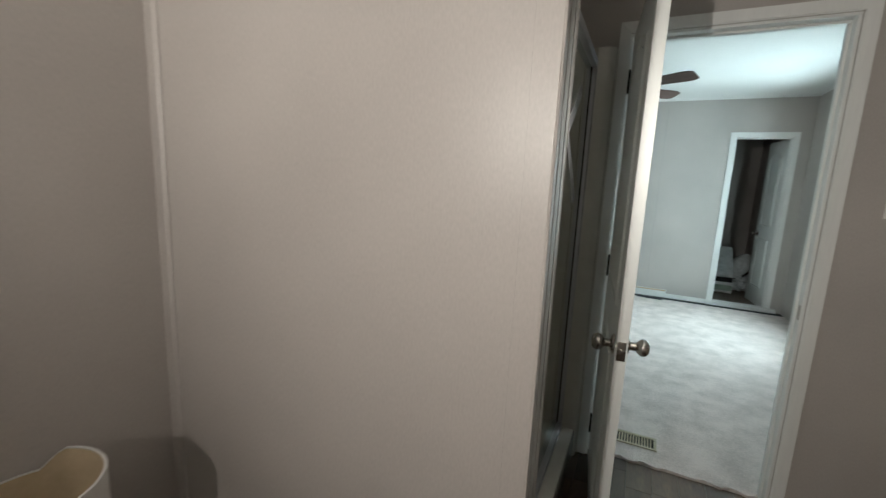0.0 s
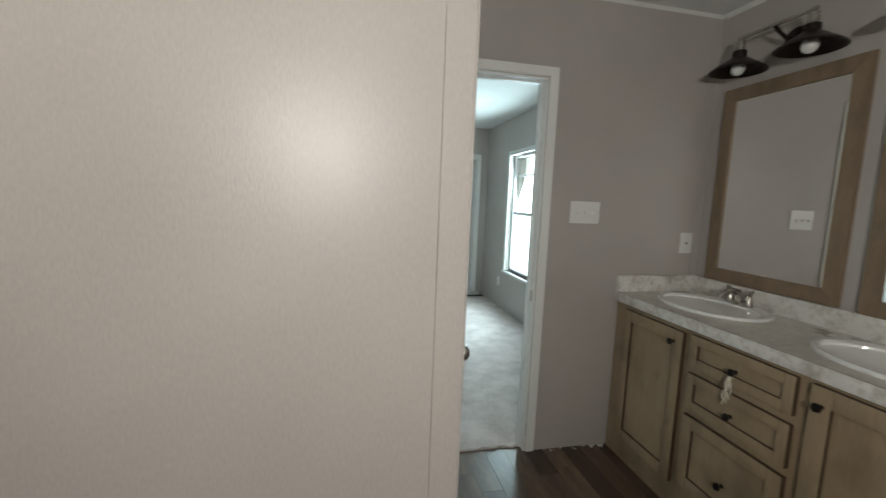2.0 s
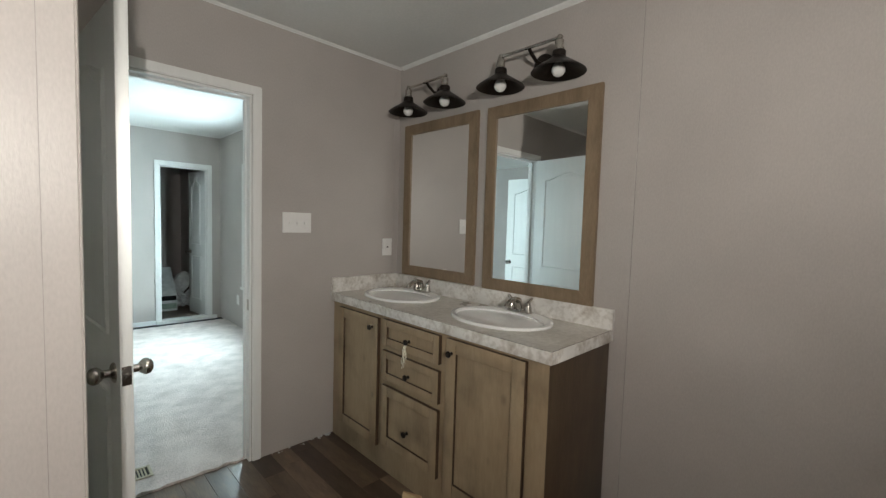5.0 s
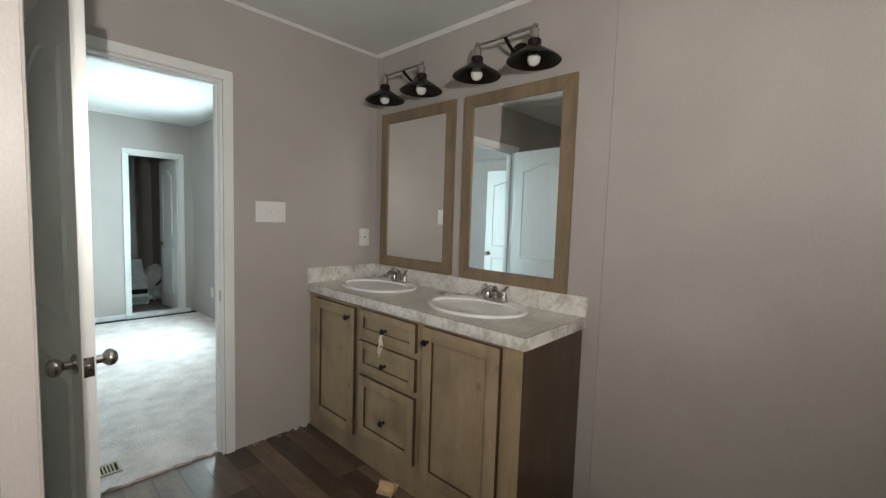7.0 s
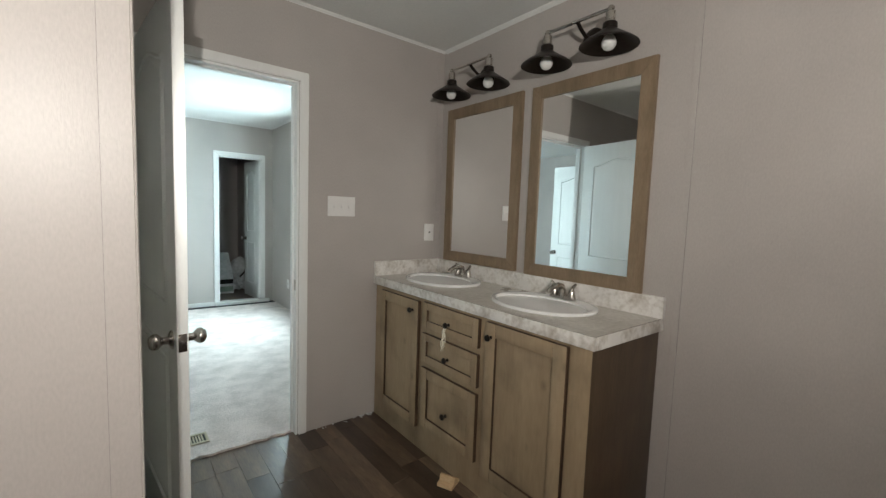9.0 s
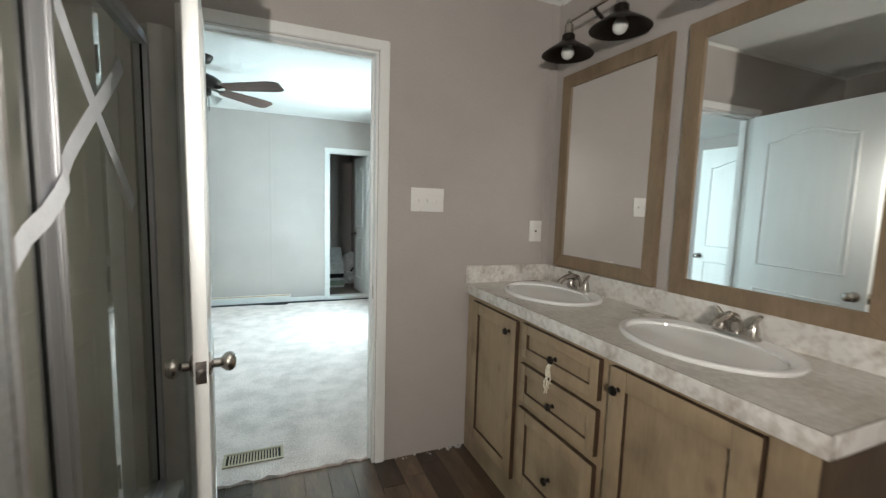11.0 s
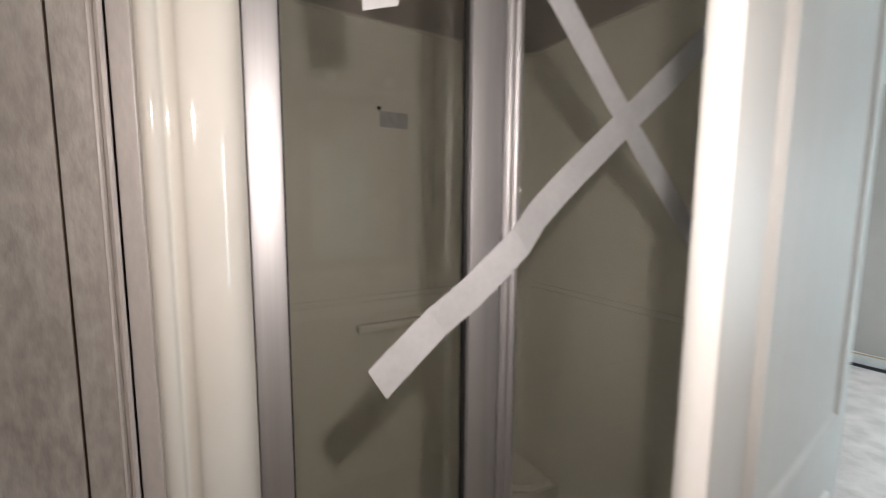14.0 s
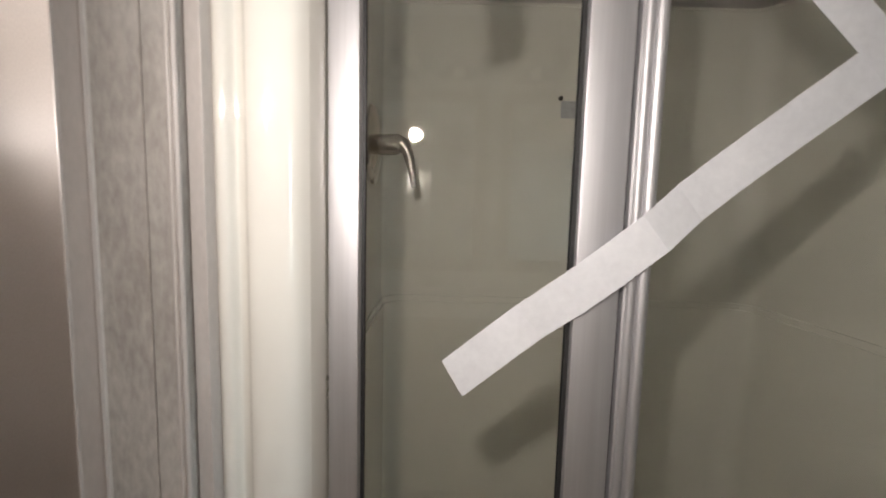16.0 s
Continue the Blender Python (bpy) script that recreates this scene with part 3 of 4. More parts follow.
def rail(name, y0, y1, z0, z1, deep=0.022, grooves=0):
    ob = part(name, boxed(-deep, deep, y0, y1, z0, z1, bevel=0.004), ALUMINIUM, door)
    for k in range(grooves):
        yy = y0 + (y1 - y0) * (k + 1) / (grooves + 1)
        part("rail_ridge", tube([(deep, yy, z0 + 0.004), (deep, yy, z1 - 0.004)], 0.0035, 8), ALUMINIUM, ob)
    return ob


zb, zt = 0.155, 1.905
rail("wall_rail", 0.8155, 0.850, zb, zt)
rail("wall_rail", 1.900, 1.950, zb, zt, grooves=1)
rail("mid_stile", 1.094, 1.146, zb + 0.03, zt - 0.03, deep=0.014)
stile = rail("door_stile", 1.149, 1.180, zb + 0.03, zt - 0.03, deep=0.015)
part("rail_ridge", tube([(0.0135, 1.158, zb + 0.04), (0.0135, 1.158, zt - 0.04)], 0.006, 10), ALUMINIUM, stile)
part("rail_ridge", tube([(0.0125, 1.1715, zb + 0.04), (0.0125, 1.1715, zt - 0.04)], 0.008, 10), ALUMINIUM, stile)
part("header_rail", boxed(-0.026, 0.026, 0.850, 1.900, zt - 0.032, zt, bevel=0.004), ALUMINIUM, door)
part("sill_rail", boxed(-0.026, 0.026, 0.850, 1.900, zb, zb + 0.034, bevel=0.004), ALUMINIUM, door)
for y0, y1 in ((0.850, 0.854), (1.089, 1.094), (1.146, 1.149), (1.896, 1.900)):
    part("gasket", boxed(-0.004, 0.006, y0, y1, zb + 0.034, zt - 0.032), RUBBER, door, "black rubber gasket")
for y0, y1 in ((0.854, 1.089), (1.180, 1.896)):
    pane = part("glass_pane", boxed(-0.0025, 0.0025, y0, y1, zb + 0.034, zt - 0.032), GLASS, door, "clear glass", smooth=False)
    pane.visible_shadow = False


def tape(points, width, tip=0.0):
    """A flat strip of tape over points (x, y, z), with its width in the plane of the glass."""
    bm = bmesh.new()
    rows = []
    pts = [Vector(p) for p in points]
    for k, p in enumerate(pts):
        d = pts[min(k + 1, len(pts) - 1)] - pts[max(k - 1, 0)]
        s = Vector((0, -d.z, d.y)).normalized() * width / 2
        skew = d.normalized() * (tip if k == 0 else 0)
        rows.append([bm.verts.new(q) for q in (p + s - skew, p - s + skew, p - s + skew + Vector((0.0006, 0, 0)), p + s - skew + Vector((0.0006, 0, 0)))])
    for a, b in zip(rows, rows[1:]):
        for k in range(4):
            bm.faces.new((a[k], a[(k + 1) % 4], b[(k + 1) % 4], b[k]))
    bm.faces.new(rows[0])
    bm.faces.new(list(reversed(rows[-1])))
    return bm


def strip(name, y0, z0, y1, z1, width, label, lift=0.0, tip=0.0, n=16):
    ob = thing(name, pose(0, 0, 0), label, "tape")
    pts = []
    for k in range(n + 1):
        u = k / n
        y = y0 + (y1 - y0) * u
        over = max(0.0, 1 - max(0.0, 1.10 - y, y - 1.180) / 0.06)
        pts.append((SX + 0.0045 + 0.0185 * over ** 1.5 + lift + 0.002 * math.sin(9 * u), y, z0 + (z1 - z0) * u + 0.003 * math.sin(5 * u)))
    part("tape_strip", tape(pts, width, tip), TAPE, ob, smooth=False)
    return ob


strip("masking_tape", 0.958, 1.170, 1.66, 1.735, 0.050, "frosted white tape strip stuck slantwise over the shower glass", tip=-0.004)
strip("masking_tape", 1.075, 1.872, 1.715, 1.292, 0.046, "frosted white tape strip crossing the other on the glass", lift=0.0012)
strip("masking_tape", 0.968, 1.632, 0.955, 1.80, 0.046, "short loose tape strip hanging on the shower glass", tip=0.006)

# ---- vanity ----
VX = 1.11
vanity = thing("vanity_cabinet", pose(VX, 0.437, 0), "greige oak vanity cabinet with two doors and three drawers", "vanity")
VL, VD, VT = 1.555, XE - VX - 0.004, 0.873
bm = boxed(0.0, VD, 0.012, VL, 0, VT, bevel=0.002)
part("cabinet_body", bm, OAK, vanity)
part("side_panel", boxed(-0.002, VD, -0.002, 0.012, 0, VT, bevel=0.002), OAKSIDE, vanity, "brown end panel, darkened for shade")
part("face_edge", boxed(-0.0045, -0.0002, 0.0, 0.09, 0.0, VT, bevel=0.001), OAK, vanity)


def cab_knob(parent, y, z):
    part("cabinet_knob", lathe([(0, 0), (0.009, 0), (0.006, 0.006), (0.0055, 0.013), (0.012, 0.018), (0.0155, 0.023), (0.013, 0.029), (0, 0.031)], 18,
                               pose(-0.020, y, z, 0, -90, 0)), BRONZE, parent, "dark bronze knob")


def front(name, y0, y1, z0, z1, frame_w, ky, kz):
    """A shaker front: frame of two stiles and two rails round a recessed panel."""
    y0, y1 = y0 - 0.437, y1 - 0.437
    ob = part(name, boxed(-0.0085, -0.0005, y0 + 0.01, y1 - 0.01, z0 + 0.01, z1 - 0.01), OAK, vanity)
    f = frame_w
    for nm, box in (("stile", (y0, y0 + f, z0, z1)), ("stile", (y1 - f, y1, z0, z1)), ("rail", (y0 + f, y1 - f, z0, z0 + f)), ("rail", (y0 + f, y1 - f, z1 - f, z1))):
        bar = part(nm, boxed(-0.0215 if nm == "stile" else -0.021, -0.001, *box, bevel=0.002), OAK, ob)
        # the sawn edges are a darker brown than the faces
        bar.data.materials.append(OAKEDGE)
        for face in bar.data.polygons:
            if abs(face.normal.x) < 0.3:
                face.material_index = 1
    cab_knob(ob, ky - 0.437, kz)
    return ob


front("cabinet_door", 1.490, 1.900, 0.125, 0.842, 0.058, 1.540, 0.787)
front("drawer", 1.005, 1.447, 0.712, 0.850, 0.040, 1.221, 0.773)
front("drawer", 1.005, 1.447, 0.522, 0.680, 0.040, 1.221, 0.593)
front("drawer", 1.005, 1.447, 0.160, 0.490, 0.055, 1.221, 0.300)
front("cabinet_door", 0.530, 0.958, 0.125, 0.852, 0.062, 0.922, 0.788)

SINKS = ((1.370, 1.636), (1.368, 0.873))
SA, SB, SPIN = 0.198, 0.252, 40
top = thing("vanity_countertop", pose(0, 0, 0), "grey-beige stone-look laminate countertop with a backsplash", "countertop")
ct0, ct1, cy0, cy1, cx0c, cx1c = 0.873, 0.917, 0.420, 1.996, 1.092, 1.606


def slab_with_holes():
    """The counter's top face, cut round the two oval bowls, with the skirts of the cuts."""
    bm = bmesh.new()
    rim_edges = []
    corners = [bm.verts.new((x, y, ct1)) for x, y in ((cx0c, cy0), (cx1c, cy0), (cx1c, cy1), (cx0c, cy1))]
    rim_edges += [bm.edges.new((corners[k], corners[(k + 1) % 4])) for k in range(4)]
    rings = []
    for sx, sy in SINKS:
        ring = [bm.verts.new((sx + SA * math.cos(a), sy + SB * math.sin(a), ct1)) for a in (2 * math.pi * k / SPIN for k in range(SPIN))]
        rim_edges += [bm.edges.new((ring[k], ring[(k + 1) % SPIN])) for k in range(SPIN)]
        rings.append(ring)
    bmesh.ops.triangle_fill(bm, use_beauty=True, use_dissolve=False, edges=rim_edges, normal=(0, 0, 1))
    for ring in rings:
        low = [bm.verts.new((v.co.x, v.co.y, ct0)) for v in ring]
        for k in range(SPIN):
            j = (k + 1) % SPIN
            bm.faces.new((ring[k], ring[j], low[j], low[k]))
    return bm


part("counter_top", slab_with_holes(), COUNTER, top, smooth=False)
part("front_edge", boxed(cx0c - 0.004, cx0c + 0.02, cy0, cy1, ct0 - 0.006, ct1 - 0.0004, bevel=0.0012), COUNTEREDGE, top)
part("end_edge", boxed(cx0c + 0.0205, cx1c, cy0 - 0.002, cy0 + 0.018, ct0 - 0.006, ct1 - 0.0004, bevel=0.0012), COUNTEREDGE, top)
part("seam", boxed(cx0c - 0.0024, cx0c - 0.0004, cy0, 1.98, ct1 - 0.002, ct1 - 0.0001), OAKEDGE, top, "dark laminate seam")
part("seam", boxed(cx0c, 1.587, cy0 + 0.0004, cy0 + 0.0024, ct1 - 0.002, ct1 + 0.0003), OAKEDGE, top, "dark laminate seam")
part("backsplash", boxed(1.588, XE - 0.001, cy0 - 0.002, 1.980, ct1 - 0.01, 1.008, bevel=0.0015), COUNTEREDGE, top)
part("side_splash", boxed(cx0c, 1.606, 1.981, YN - 0.001, ct1 - 0.01, 1.008, bevel=0.0015), COUNTEREDGE, top)

for (sx, sy) in SINKS:
    basin = thing("sink", pose(sx, sy, ct1), "white oval porcelain drop-in sink", "sink", "sinks in the vanity")
    prof = [(1.050, 0.001), (1.058, 0.007), (1.048, 0.013), (1.015, 0.0155), (0.965, 0.014), (0.935, 0.009), (0.915, -0.008), (0.875, -0.050), (0.775, -0.105),
            (0.55, -0.138), (0.25, -0.150), (0.10, -0.153), (0.0, -0.154)]
    bm = lathe([(r, z) for r, z in prof], 48, scale=(SA, SB))
    for v in bm.verts:
        if (v.co.x / SA) ** 2 + (v.co.y / SB) ** 2 < 0.90:
            v.co.x = v.co.x * 0.87 - 0.020
    part("basin", bm, PORCELAIN, basin)
    part("drain", lathe([(0, -0.153), (0.024, -0.153), (0.023, -0.147), (0.010, -0.148), (0, -0.148)], 20, pose(-0.020, 0, 0)), NICKEL, basin, "nickel drain ring")
    fau = thing("faucet", pose(sx + 0.168, sy + 0.005, ct1 + 0.0135), "brushed nickel two-handle faucet on the sink deck", "faucet", "faucets of the vanity")
    bm = prism([(x * 0.052 - 0.026, y * 0.15 - 0.075) for x, y in ((u, v) for u, v in rounded(1, 1, 0.45))], 0.0, 0.012)
    bmesh.ops.bevel(bm, geom=[e for e in bm.edges if min(v.co.z for v in e.verts) > 0.01], offset=0.003, segments=2, affect="EDGES")
    part("base_plate", bm, NICKEL, fau)
    part("spout", tube([(0, 0, 0.008), (0, 0, 0.040), (-0.010, 0, 0.058), (-0.04, 0, 0.068), (-0.08, 0, 0.062), (-0.108, 0, 0.046), (-0.113, 0, 0.036)], 0.014, 14,
                       taper=(1.3, 1.15, 1.1, 1.0, 0.9, 0.85, 0.85)), NICKEL, fau)
    for s in (-1, 1):
        hd = part("handle", lathe([(0, 0.010), (0.019, 0.010), (0.018, 0.022), (0.015, 0.040), (0.011, 0.050), (0, 0.052)], 18, pose(0, 0.051 * s, 0)), NICKEL, fau)
        part("lever", tube([(0, 0.051 * s, 0.046), (0.002, 0.058 * s, 0.062), (-0.002, 0.072 * s, 0.078)], 0.0085, 10, taper=(1.1, 1.0, 0.7)), NICKEL, hd)


def framed_mirror(y0, y1, z0, z1, label):
    ob = thing("framed_mirror", pose(XE, y0, z0), label, "mirror", "mirrors over the vanity")
    w, h, f = y1 - y0, z1 - z0, 0.066
    for nm, o in (("frame_side", [(0, 0), (f, f), (f, h - f), (0, h)]), ("frame_side", [(w, 0), (w, h), (w - f, h - f), (w - f, f)]),
                  ("frame_top", [(0, h), (f, h - f), (w - f, h - f), (w, h)]), ("frame_bottom", [(0, 0), (w, 0), (w - f, f), (f, f)])):
        bm = prism(o, -0.022, -0.0005, "x")
        bmesh.ops.bevel(bm, geom=[e for e in bm.edges if max(v.co.x for v in e.verts) < -0.02], offset=0.002, segments=2, affect="EDGES")
        part(nm, bm, FRAMEWOOD, ob)
    part("mirror_glass", boxed(-0.013, -0.003, f - 0.004, w - f + 0.004, f - 0.004, h - f + 0.004), MIRROR, ob, "silvered mirror glass", smooth=False)
    return ob


framed_mirror(1.255, 1.915, 1.012, 2.026, "mirror in a brown wood frame beside the room corner")
framed_mirror(0.520, 1.183, 1.006, 2.022, "brown wood framed mirror over the vanity, reflecting the open door")


def vanity_light(yc, zc, label):
    ob = thing("vanity_light", pose(XE, yc, zc), label, "wall lamp", "vanity lights")
    part("back_plate", lathe([(0, 0), (0.056, 0), (0.054, 0.010), (0.040, 0.020), (0, 0.022)], 28, pose(0, 0, -0.045, 0, -90, 0)), BRONZE, ob, "dark bronze round plate")
    part("support_arm", tube([(-0.015, 0, -0.045), (-0.07, 0, -0.045), (-0.115, 0, -0.02), (-0.138, 0, 0.0)], 0.009, 10), BRONZE, ob)
    part("cross_bar", tube([(-0.138, -0.178, 0), (-0.138, 0.178, 0)], 0.0075, 12), NICKEL, ob, "nickel cross bar")
    for s in (-1, 1):
        y = 0.165 * s
        hs = part("lamp_holder", lathe([(0, 0.010), (0.010, 0.010), (0.011, -0.008), (0.020, -0.014), (0.021, -0.05), (0.023, -0.052), (0.023, -0.060), (0, -0.062)], 20,
                                       pose(-0.138, y, 0)), NICKEL, ob, "nickel lamp holder")
        sh = part("shade", lathe([(0.0, -0.058), (0.026, -0.058), (0.030, -0.062), (0.031, -0.088), (0.040, -0.095), (0.066, -0.112), (0.100, -0.134), (0.121, -0.150),
                                  (0.123, -0.154), (0.120, -0.1535), (0.098, -0.137), (0.064, -0.116), (0.036, -0.099), (0.026, -0.094), (0.0, -0.092)], 36,
                                 pose(-0.138, y, 0)), BRONZE, ob, "flared dark bronze metal shade")
        part("bulb", lathe([(0, -0.094), (0.013, -0.096), (0.014, -0.108), (0.024, -0.122), (0.0305, -0.138), (0.030, -0.152), (0.022, -0.166), (0.010, -0.173), (0, -0.174)], 20,
                           pose(-0.138, y, 0)), BULB, sh, "white opal bulb, unlit")
    return ob


vanity_light(1.578, 2.222, "two-shade bronze and nickel vanity light beside the corner, unlit")
vanity_light(0.842, 2.222, "two-shade bronze and nickel vanity light over the near mirror, unlit")

# switches, outlets
sw = thing("light_switch_plate", pose(0.861, YN, 1.35), "white three-gang light switch plate on the wall", "switch plate")
part("plate", boxed(-0.087, 0.087, -0.006, -0.0003, -0.059, 0.059, bevel=0.0025), PLASTIC, sw)
for k in (-1, 0, 1):
    t = part("toggle", boxed(k * 0.046 - 0.005, k * 0.046 + 0.005, -0.016, -0.005, -0.010, 0.006, bevel=0.002), PLASTIC, sw)
    for z in (-0.03, 0.03):
        part("screw", lathe([(0, 0), (0.003, 0), (0.0025, 0.001), (0, 0.0012)], 10, pose(k * 0.046, -0.006, z, 90, 0, 0)), PLASTIC, t)


def outlet(m, label):
    ob = thing("wall_outlet", m, label, "outlet")
    part("plate", boxed(-0.040, 0.040, -0.006, -0.0003, -0.059, 0.059, bevel=0.0025), PLASTIC, ob)
    part("receptacle", boxed(-0.017, 0.017, -0.0085, -0.005, -0.034, 0.034, bevel=0.002), PLASTIC, ob)
    part("reset_button", boxed(-0.006, 0.006, -0.0098, -0.008, -0.005, 0.005, bevel=0.001), BRONZE, ob, "small dark button")
    return ob


outlet(pose(1.517, YN, 1.196), "white outlet plate on the wall above the countertop")
outlet(pose(XB, 5.10, 0.345, 0, 0, -90), "white outlet plate low on the bedroom wall")

# string on the top drawer's knob
st = thing("string_tie", pose(VX - 0.045, 1.221, 0.773), "white plastic string tied round the drawer knob", "string")
part("loop", tube([(0.004 * math.cos(a) * 0 + 0.004, 0.011 * math.cos(a), 0.011 * math.sin(a)) for a in (2 * math.pi * k / 14 for k in range(15))], 0.0022, 6), STRING, st)
for k in range(9):
    r = random.Random(k)
    pts, y = [(0.002, 0.0012 * (k - 4), -0.010)], 0.0012 * (k - 4)
    for j in range(1, 9):
        y += 0.0012 * (k - 4) * 0.6 + r.uniform(-0.006, 0.006)
        pts.append((-0.005 + r.uniform(-0.006, 0.004), y, -0.010 - j * (0.008 + 0.0009 * k)))
    part("strand", tube(pts, 0.0014, 6), STRING, st)

# ---- loose things in the bathroom ----
blk = thing("wood_offcut", pose(1.055, 1.135, 0.001, 0, 0, 24), "small pale wooden offcut lying on the floor by the vanity", "wood piece")
part("board", prism([(-0.045, 0.0), (0.045, 0.0), (0.045, 0.012), (0.012, 0.014), (0.0, 0.045), (-0.012, 0.046), (-0.020, 0.016), (-0.045, 0.014)], -0.04, 0.04, "y"), WOODBLOCK, blk, smooth=False)

bn = thing("open_bin", pose(-1.108, 0.225, 0), "tall white open bin with a notched rim, tan inside", "bin")
seg, R, Z = 48, 0.136, 0.70
bm = bmesh.new()


def rim_height(k):
    a = 360.0 * k / seg
    if 150 < a < 235:
        return Z - 0.045
    if 130 < a <= 150:
        return Z - 0.045 * (a - 130) / 20
    return Z


outs = [[bm.verts.new((r * math.cos(2 * math.pi * k / seg), r * math.sin(2 * math.pi * k / seg), z if z is not None else rim_height(k))) for k in range(seg)]
        for r, z in ((R - 0.02, 0.0), (R - 0.004, 0.30), (R, None), (R - 0.006, None))]
for a, b in zip(outs, outs[1:]):
    for k in range(seg):
        bm.faces.new((a[k], a[(k + 1) % seg], b[(k + 1) % seg], b[k]))
bm.faces.new(list(reversed(outs[0])))
part("bin_wall", bm, PLASTIC, bn)
bm = bmesh.new()
ins = [[bm.verts.new((r * math.cos(2 * math.pi * k / seg), r * math.sin(2 * math.pi * k / seg), z if z is not None else rim_height(k) - 0.002)) for k in range(seg)]
       for r, z in ((R - 0.0065, None), (R - 0.012, 0.30), (R - 0.03, 0.02))]
for a, b in zip(ins, ins[1:]):
    for k in range(seg):
        bm.faces.new((a[k], b[k], b[(k + 1) % seg], a[(k + 1) % seg]))
bm.faces.new(ins[-1])
part("bin_lining", bm, TAN, bn, "tan inner face")

# flakes of torn sheet and dust along the foot of the wall
bm = bmesh.new()
rng = random.Random(4)
for k in range(26):
    x = 1.09 - 0.40 * rng.random() ** 1.8
    s = rng.uniform(0.003, 0.010)
    m = pose(x, YN - 0.006 - abs(rng.gauss(0, 0.012)), 0.003, rng.uniform(-20, 20), rng.uniform(-20, 20), rng.uniform(0, 180))
    box(bm, -s, s, -s * 0.5, s * 0.5, -0.001, 0.002, m=m)
tagged(part("wall_debris", bm, SHEETING, smooth=False), "white crumbs and torn paper along the wall's foot", "debris", kind="stuff")

# ---- bedroom ----
fan = thing("ceiling_fan", pose(-0.345, 3.88, H), "dark bronze ceiling fan with five brown blades and a light kit", "ceiling fan")
part("canopy", lathe([(0, 0), (0.068, 0), (0.066, -0.02), (0.045, -0.052), (0.022, -0.062), (0, -0.063)], 28), BRONZE, fan)
part("down_rod", tube([(0, 0, -0.05), (0, 0, -0.15)], 0.012, 12), BRONZE, fan)
part("motor_housing", lathe([(0, -0.135), (0.035, -0.137), (0.075, -0.152), (0.118, -0.178), (0.128, -0.200), (0.122, -0.225), (0.085, -0.245), (0.055, -0.252), (0, -0.254)], 36), BRONZE, fan)
part("switch_cup", lathe([(0, -0.25), (0.05, -0.25), (0.052, -0.285), (0.035, -0.305), (0, -0.308)], 24), BRONZE, fan)
FAN_A = 43
for k in range(5):
    a = FAN_A + 72 * k
    m = pose(0, 0, 0, 0, 0, a)
    br = part("blade_iron", tube([(0.075, 0, -0.238), (0.13, 0, -0.244), (0.185, 0, -0.232)], 0.011, 8), BRONZE, fan, m=m)
    outline = [(0.16, -0.042), (0.20, -0.052), (0.55, -0.072), (0.605, -0.068), (0.640, -0.050), (0.640, 0.050), (0.605, 0.068), (0.55, 0.072), (0.20, 0.052), (0.16, 0.042)]
    bm = prism(outline, -0.004, 0.004)
    bmesh.ops.transform(bm, matrix=pose(0, 0, -0.240, -15, 0, 0), verts=bm.verts)
    part("blade", bm, FANWOOD, fan, "dark brown wooden blade", m=m)
for k in range(3):
    a = radians(25 + 120 * k)
    m = Matrix.Translation((0.045 * math.cos(a), 0.045 * math.sin(a), -0.29)) @ Euler((0, radians(128), a)).to_matrix().to_4x4()
    s = part("light_shade", lathe([(0, 0.005), (0.018, 0.005), (0.020, 0.02), (0.026, 0.036), (0.038, 0.062), (0.042, 0.072), (0.039, 0.070), (0.026, 0.04), (0, 0.028)], 20), BULB, fan, "opal glass shade", m=m)
part("pull_chain", tube([(0.03, 0.0, -0.30), (0.03, 0, -0.42)], 0.003, 6), BRONZE, fan)
part("finial", lathe([(0, -0.30), (0.014, -0.305), (0.016, -0.33), (0.010, -0.39), (0.012, -0.41), (0, -0.425)], 14), BRONZE, fan)

reg = thing("floor_register", pose(-0.105, 2.175, 0.0125), "tan metal floor vent set in the carpet by the doorway", "floor vent")
part("backing", boxed(0.008, 0.274, 0.008, 0.112, -0.010, 0.0005), DARKGAP, reg)
for nm, a in (("frame_bar", (0, 0.282, 0, 0.016)), ("frame_bar", (0, 0.282, 0.104, 0.120)), ("frame_bar", (0, 0.014, 0.016, 0.104)), ("frame_bar", (0.268, 0.282, 0.016, 0.104))):
    part(nm, boxed(*a, 0.0, 0.006, bevel=0.0015), VENT, reg)
sl = finish(boxed(-0.0035, 0.0035, 0.016, 0.104, 0.0005, 0.005), "slat", VENT)
for k in range(17):
    o = new("slat", sl)
    o.parent = reg
    o.location = (0.014 + 0.0141 * (k + 1), 0, 0)

lt = thing("loose_trim_board", pose(0, 0, 0), "white loose trim board with a raw brown edge against the wall", "trim board")
part("board", boxed(-2.3, 0.355, YF - 0.024, YF - 0.0125, 0.058, 0.105, bevel=0.002), TRIM, lt)
part("raw_edge", boxed(-2.3, 0.345, YF - 0.0285, YF - 0.0245, 0.088, 0.100), WOODBLOCK, lt, "raw brown edge")
structure("underlay_strip", boxed(-2.9, 1.50, 5.59, YF - 0.051, -0.012, 0.004), UNDERLAY, "black strip of bare floor at the carpet's edge", "floor")
un = thing("underlay_piece", pose(0.17, 5.615, 0.0125, 0, 0, -3), "black scrap of underlay on the carpet's edge", "scrap")
part("scrap", prism([(-0.14, -0.02), (0.13, -0.03), (0.15, 0.025), (0.02, 0.03), (-0.13, 0.026)], 0, 0.012), UNDERLAY, un, smooth=False)

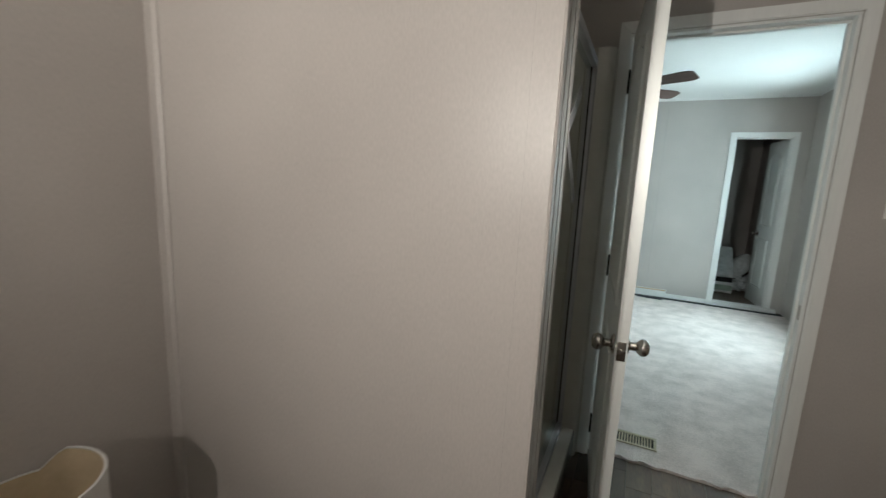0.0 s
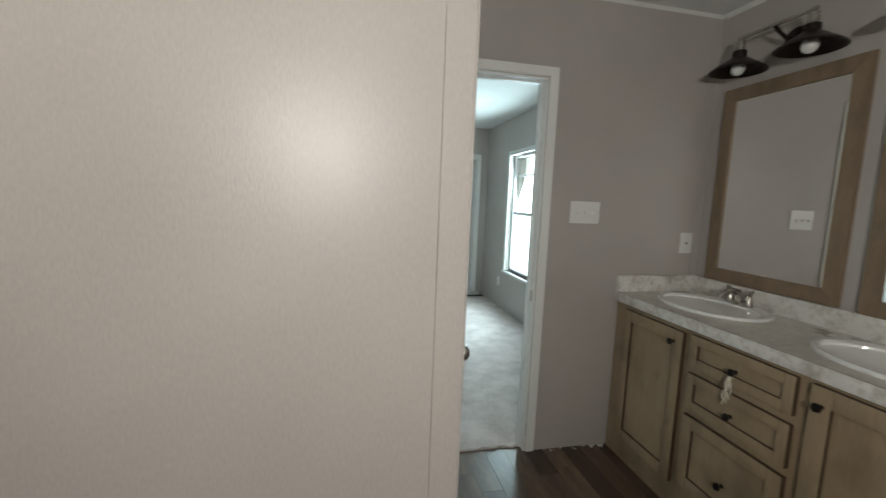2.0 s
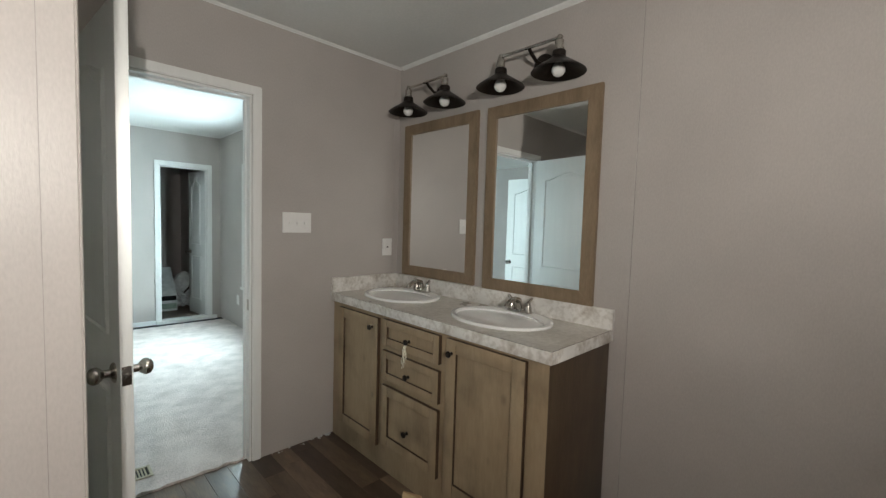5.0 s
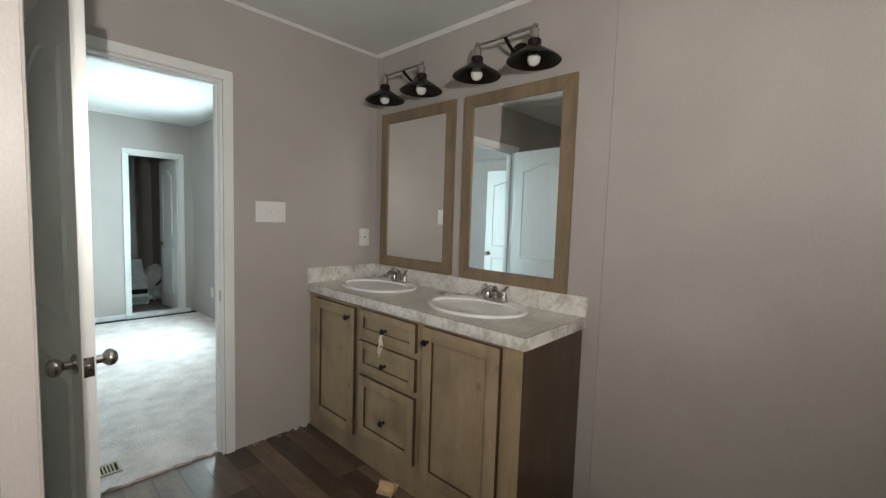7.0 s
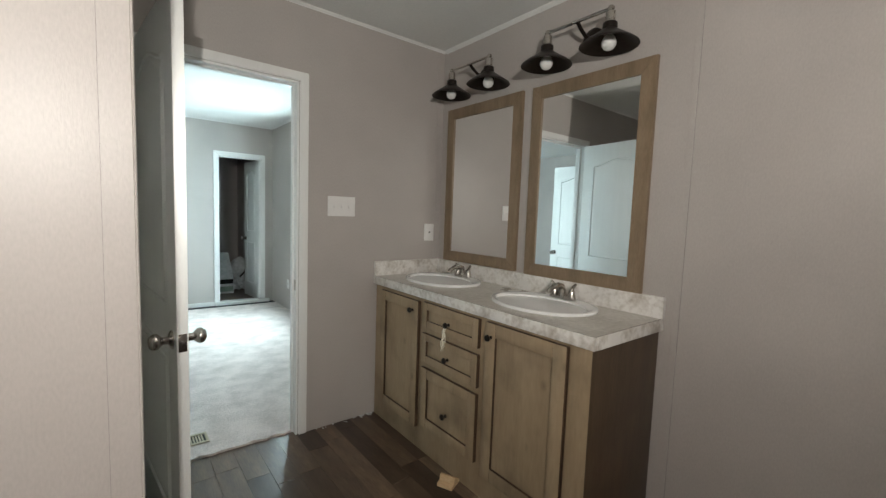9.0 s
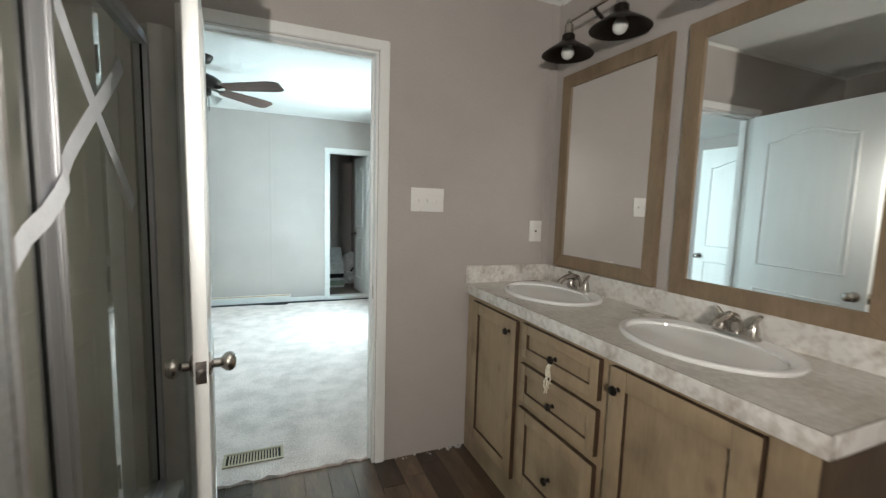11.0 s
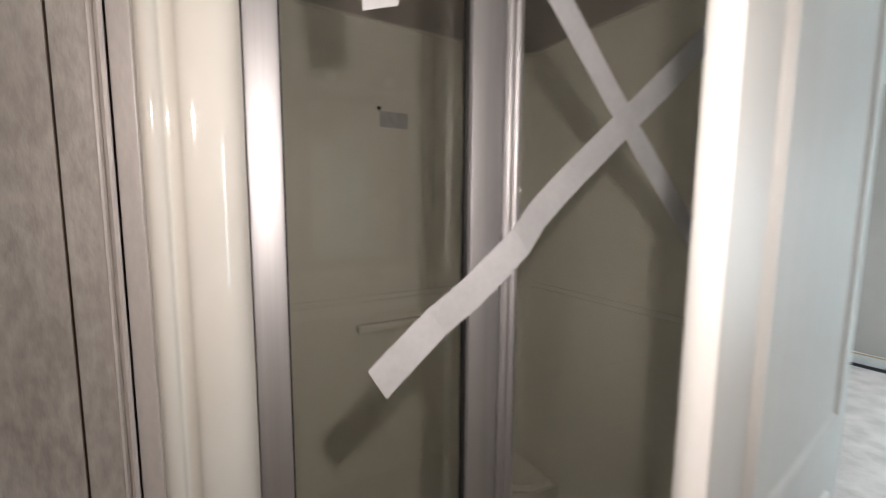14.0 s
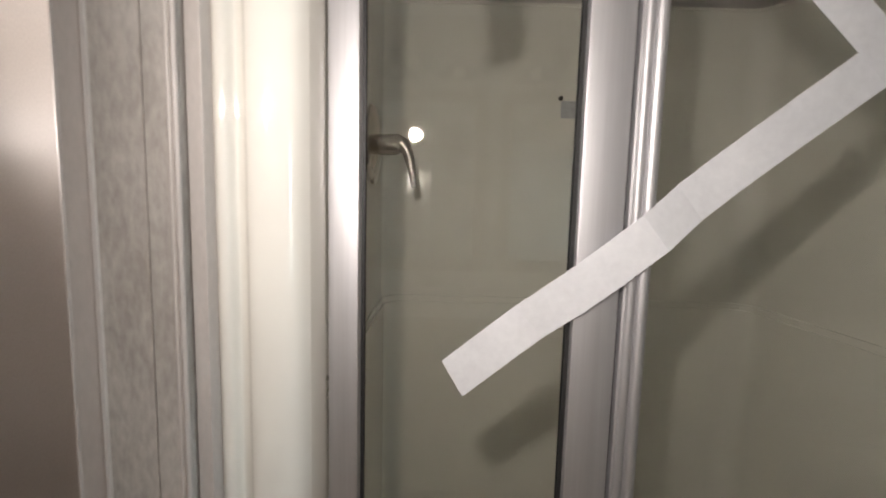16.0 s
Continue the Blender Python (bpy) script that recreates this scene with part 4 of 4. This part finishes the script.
# closet contents
cb = thing("leaning_carton", pose(0, 0, 0.0065), "white carton with black band and green label leaning in closet", "carton")
bm = prism([(6.545, 0.004), (6.585, 0.235), (6.955, 0.60), (6.985, 0.43), (6.76, 0.0)], 0.72, 1.185, "x")
bmesh.ops.bevel(bm, geom=bm.edges[:], offset=0.008, segments=2, affect="EDGES")
part("carton_body", bm, SHEETING, cb)
for nm, z0, z1, mt, lb in (("black_band", 0.150, 0.215, DARKGAP, "black printed band"), ("green_label", 0.035, 0.110, GREENISH, "pale green printed label")):
    ya, yb = 6.545 + z0 * 0.173, 6.545 + z1 * 0.173
    part(nm, prism([(ya - 0.0035, z0), (yb - 0.0035, z1), (yb + 0.003, z1), (ya + 0.003, z0)], 0.73, 1.175, "x"), mt, cb, lb, smooth=False)
part("carton_flap", prism([(6.60, 0.262), (6.90, 0.558), (6.897, 0.563), (6.597, 0.267)], 0.735, 0.99, "x"), PLASTIC, cb, "lighter sheet lying on the carton", smooth=False)
bg = thing("plastic_bundle", pose(1.29, 6.86, 0.0065), "pale padded sheet and crumpled plastic heaped in the closet", "plastic sheet")
for k, (dx, dy, dz, sx, sy, sz, tilt) in enumerate(((0.02, 0.03, 0.34, 0.135, 0.075, 0.19, 18), (-0.02, -0.07, 0.085, 0.11, 0.10, 0.085, 0), (0.09, -0.06, 0.075, 0.09, 0.09, 0.075, 30),
                                                    (0.05, -0.02, 0.19, 0.10, 0.08, 0.07, -15))):
    bm = bmesh.new()
    bmesh.ops.create_icosphere(bm, subdivisions=4, radius=1)
    rough = 0.10 if k == 0 else 0.42
    for v in bm.verts:
        d = 1 - rough * 0.5 + rough * noise.noise(v.co * 2.3 + Vector((k * 7, 0, 0))) + 0.4 * rough * abs(noise.noise(v.co * 6 + Vector((0, k * 5, 0))))
        v.co = Vector((v.co.x * sx * d, v.co.y * sy * d, v.co.z * sz * d))
    part("padded_sheet" if k == 0 else "fold", bm, SHEETING, bg, m=pose(dx, dy, dz, 0, tilt, 10 * k), smooth=(k == 0))
part("dark_strap", tube([(0.13, -0.06, 0.46), (0.125, -0.085, 0.38), (0.09, -0.10, 0.29), (0.02, -0.11, 0.22)], 0.014, 10), BRONZE, bg, "dark curved edge")

# ---- floor planks, last ----
floor = tagged(part("floor_bathroom", boxed(-1.25, XE, -1.6, 2.045, -0.012, -0.004), SUBFLOOR, smooth=False),
               "dark brown wood-look vinyl plank floor", "floor", kind="structure")
PW, PL = 0.112, 0.62
rng = random.Random(2)
shared = {}
x = -1.25 + 0.058
edges = [-1.25]
while x < XE:
    edges.append(x)
    x += PW
edges.append(XE)
for xa, xb in zip(edges, edges[1:]):
    y = -1.6 - rng.uniform(0.1, PL - 0.1)
    while y < 2.044:
        ya, yb = max(y, -1.6), min(y + PL, 2.044)
        if yb - ya > 0.03:
            key = (round(xb - xa, 3), round(yb - ya, 3))
            if key not in shared:
                g = 0.0004
                bm = bmesh.new()
                w, l = xb - xa - 2 * g, yb - ya - 2 * g
                lo = [bm.verts.new((u * w, v * l, -0.0045)) for u, v in ((0, 0), (1, 0), (1, 1), (0, 1))]
                hi = [bm.verts.new((0.0004 + u * (w - 0.0008), 0.0004 + v * (l - 0.0008), 0.0)) for u, v in ((0, 0), (1, 0), (1, 1), (0, 1))]
                for k in range(4):
                    bm.faces.new((lo[k], lo[(k + 1) % 4], hi[(k + 1) % 4], hi[k]))
                bm.faces.new(hi)
                shared[key] = finish(bm, "plank", VINYL)
            o = new("plank", shared[key])
            o.parent = floor
            o.location = (xa + 0.0004, ya + 0.0004, 0)
        y += PL
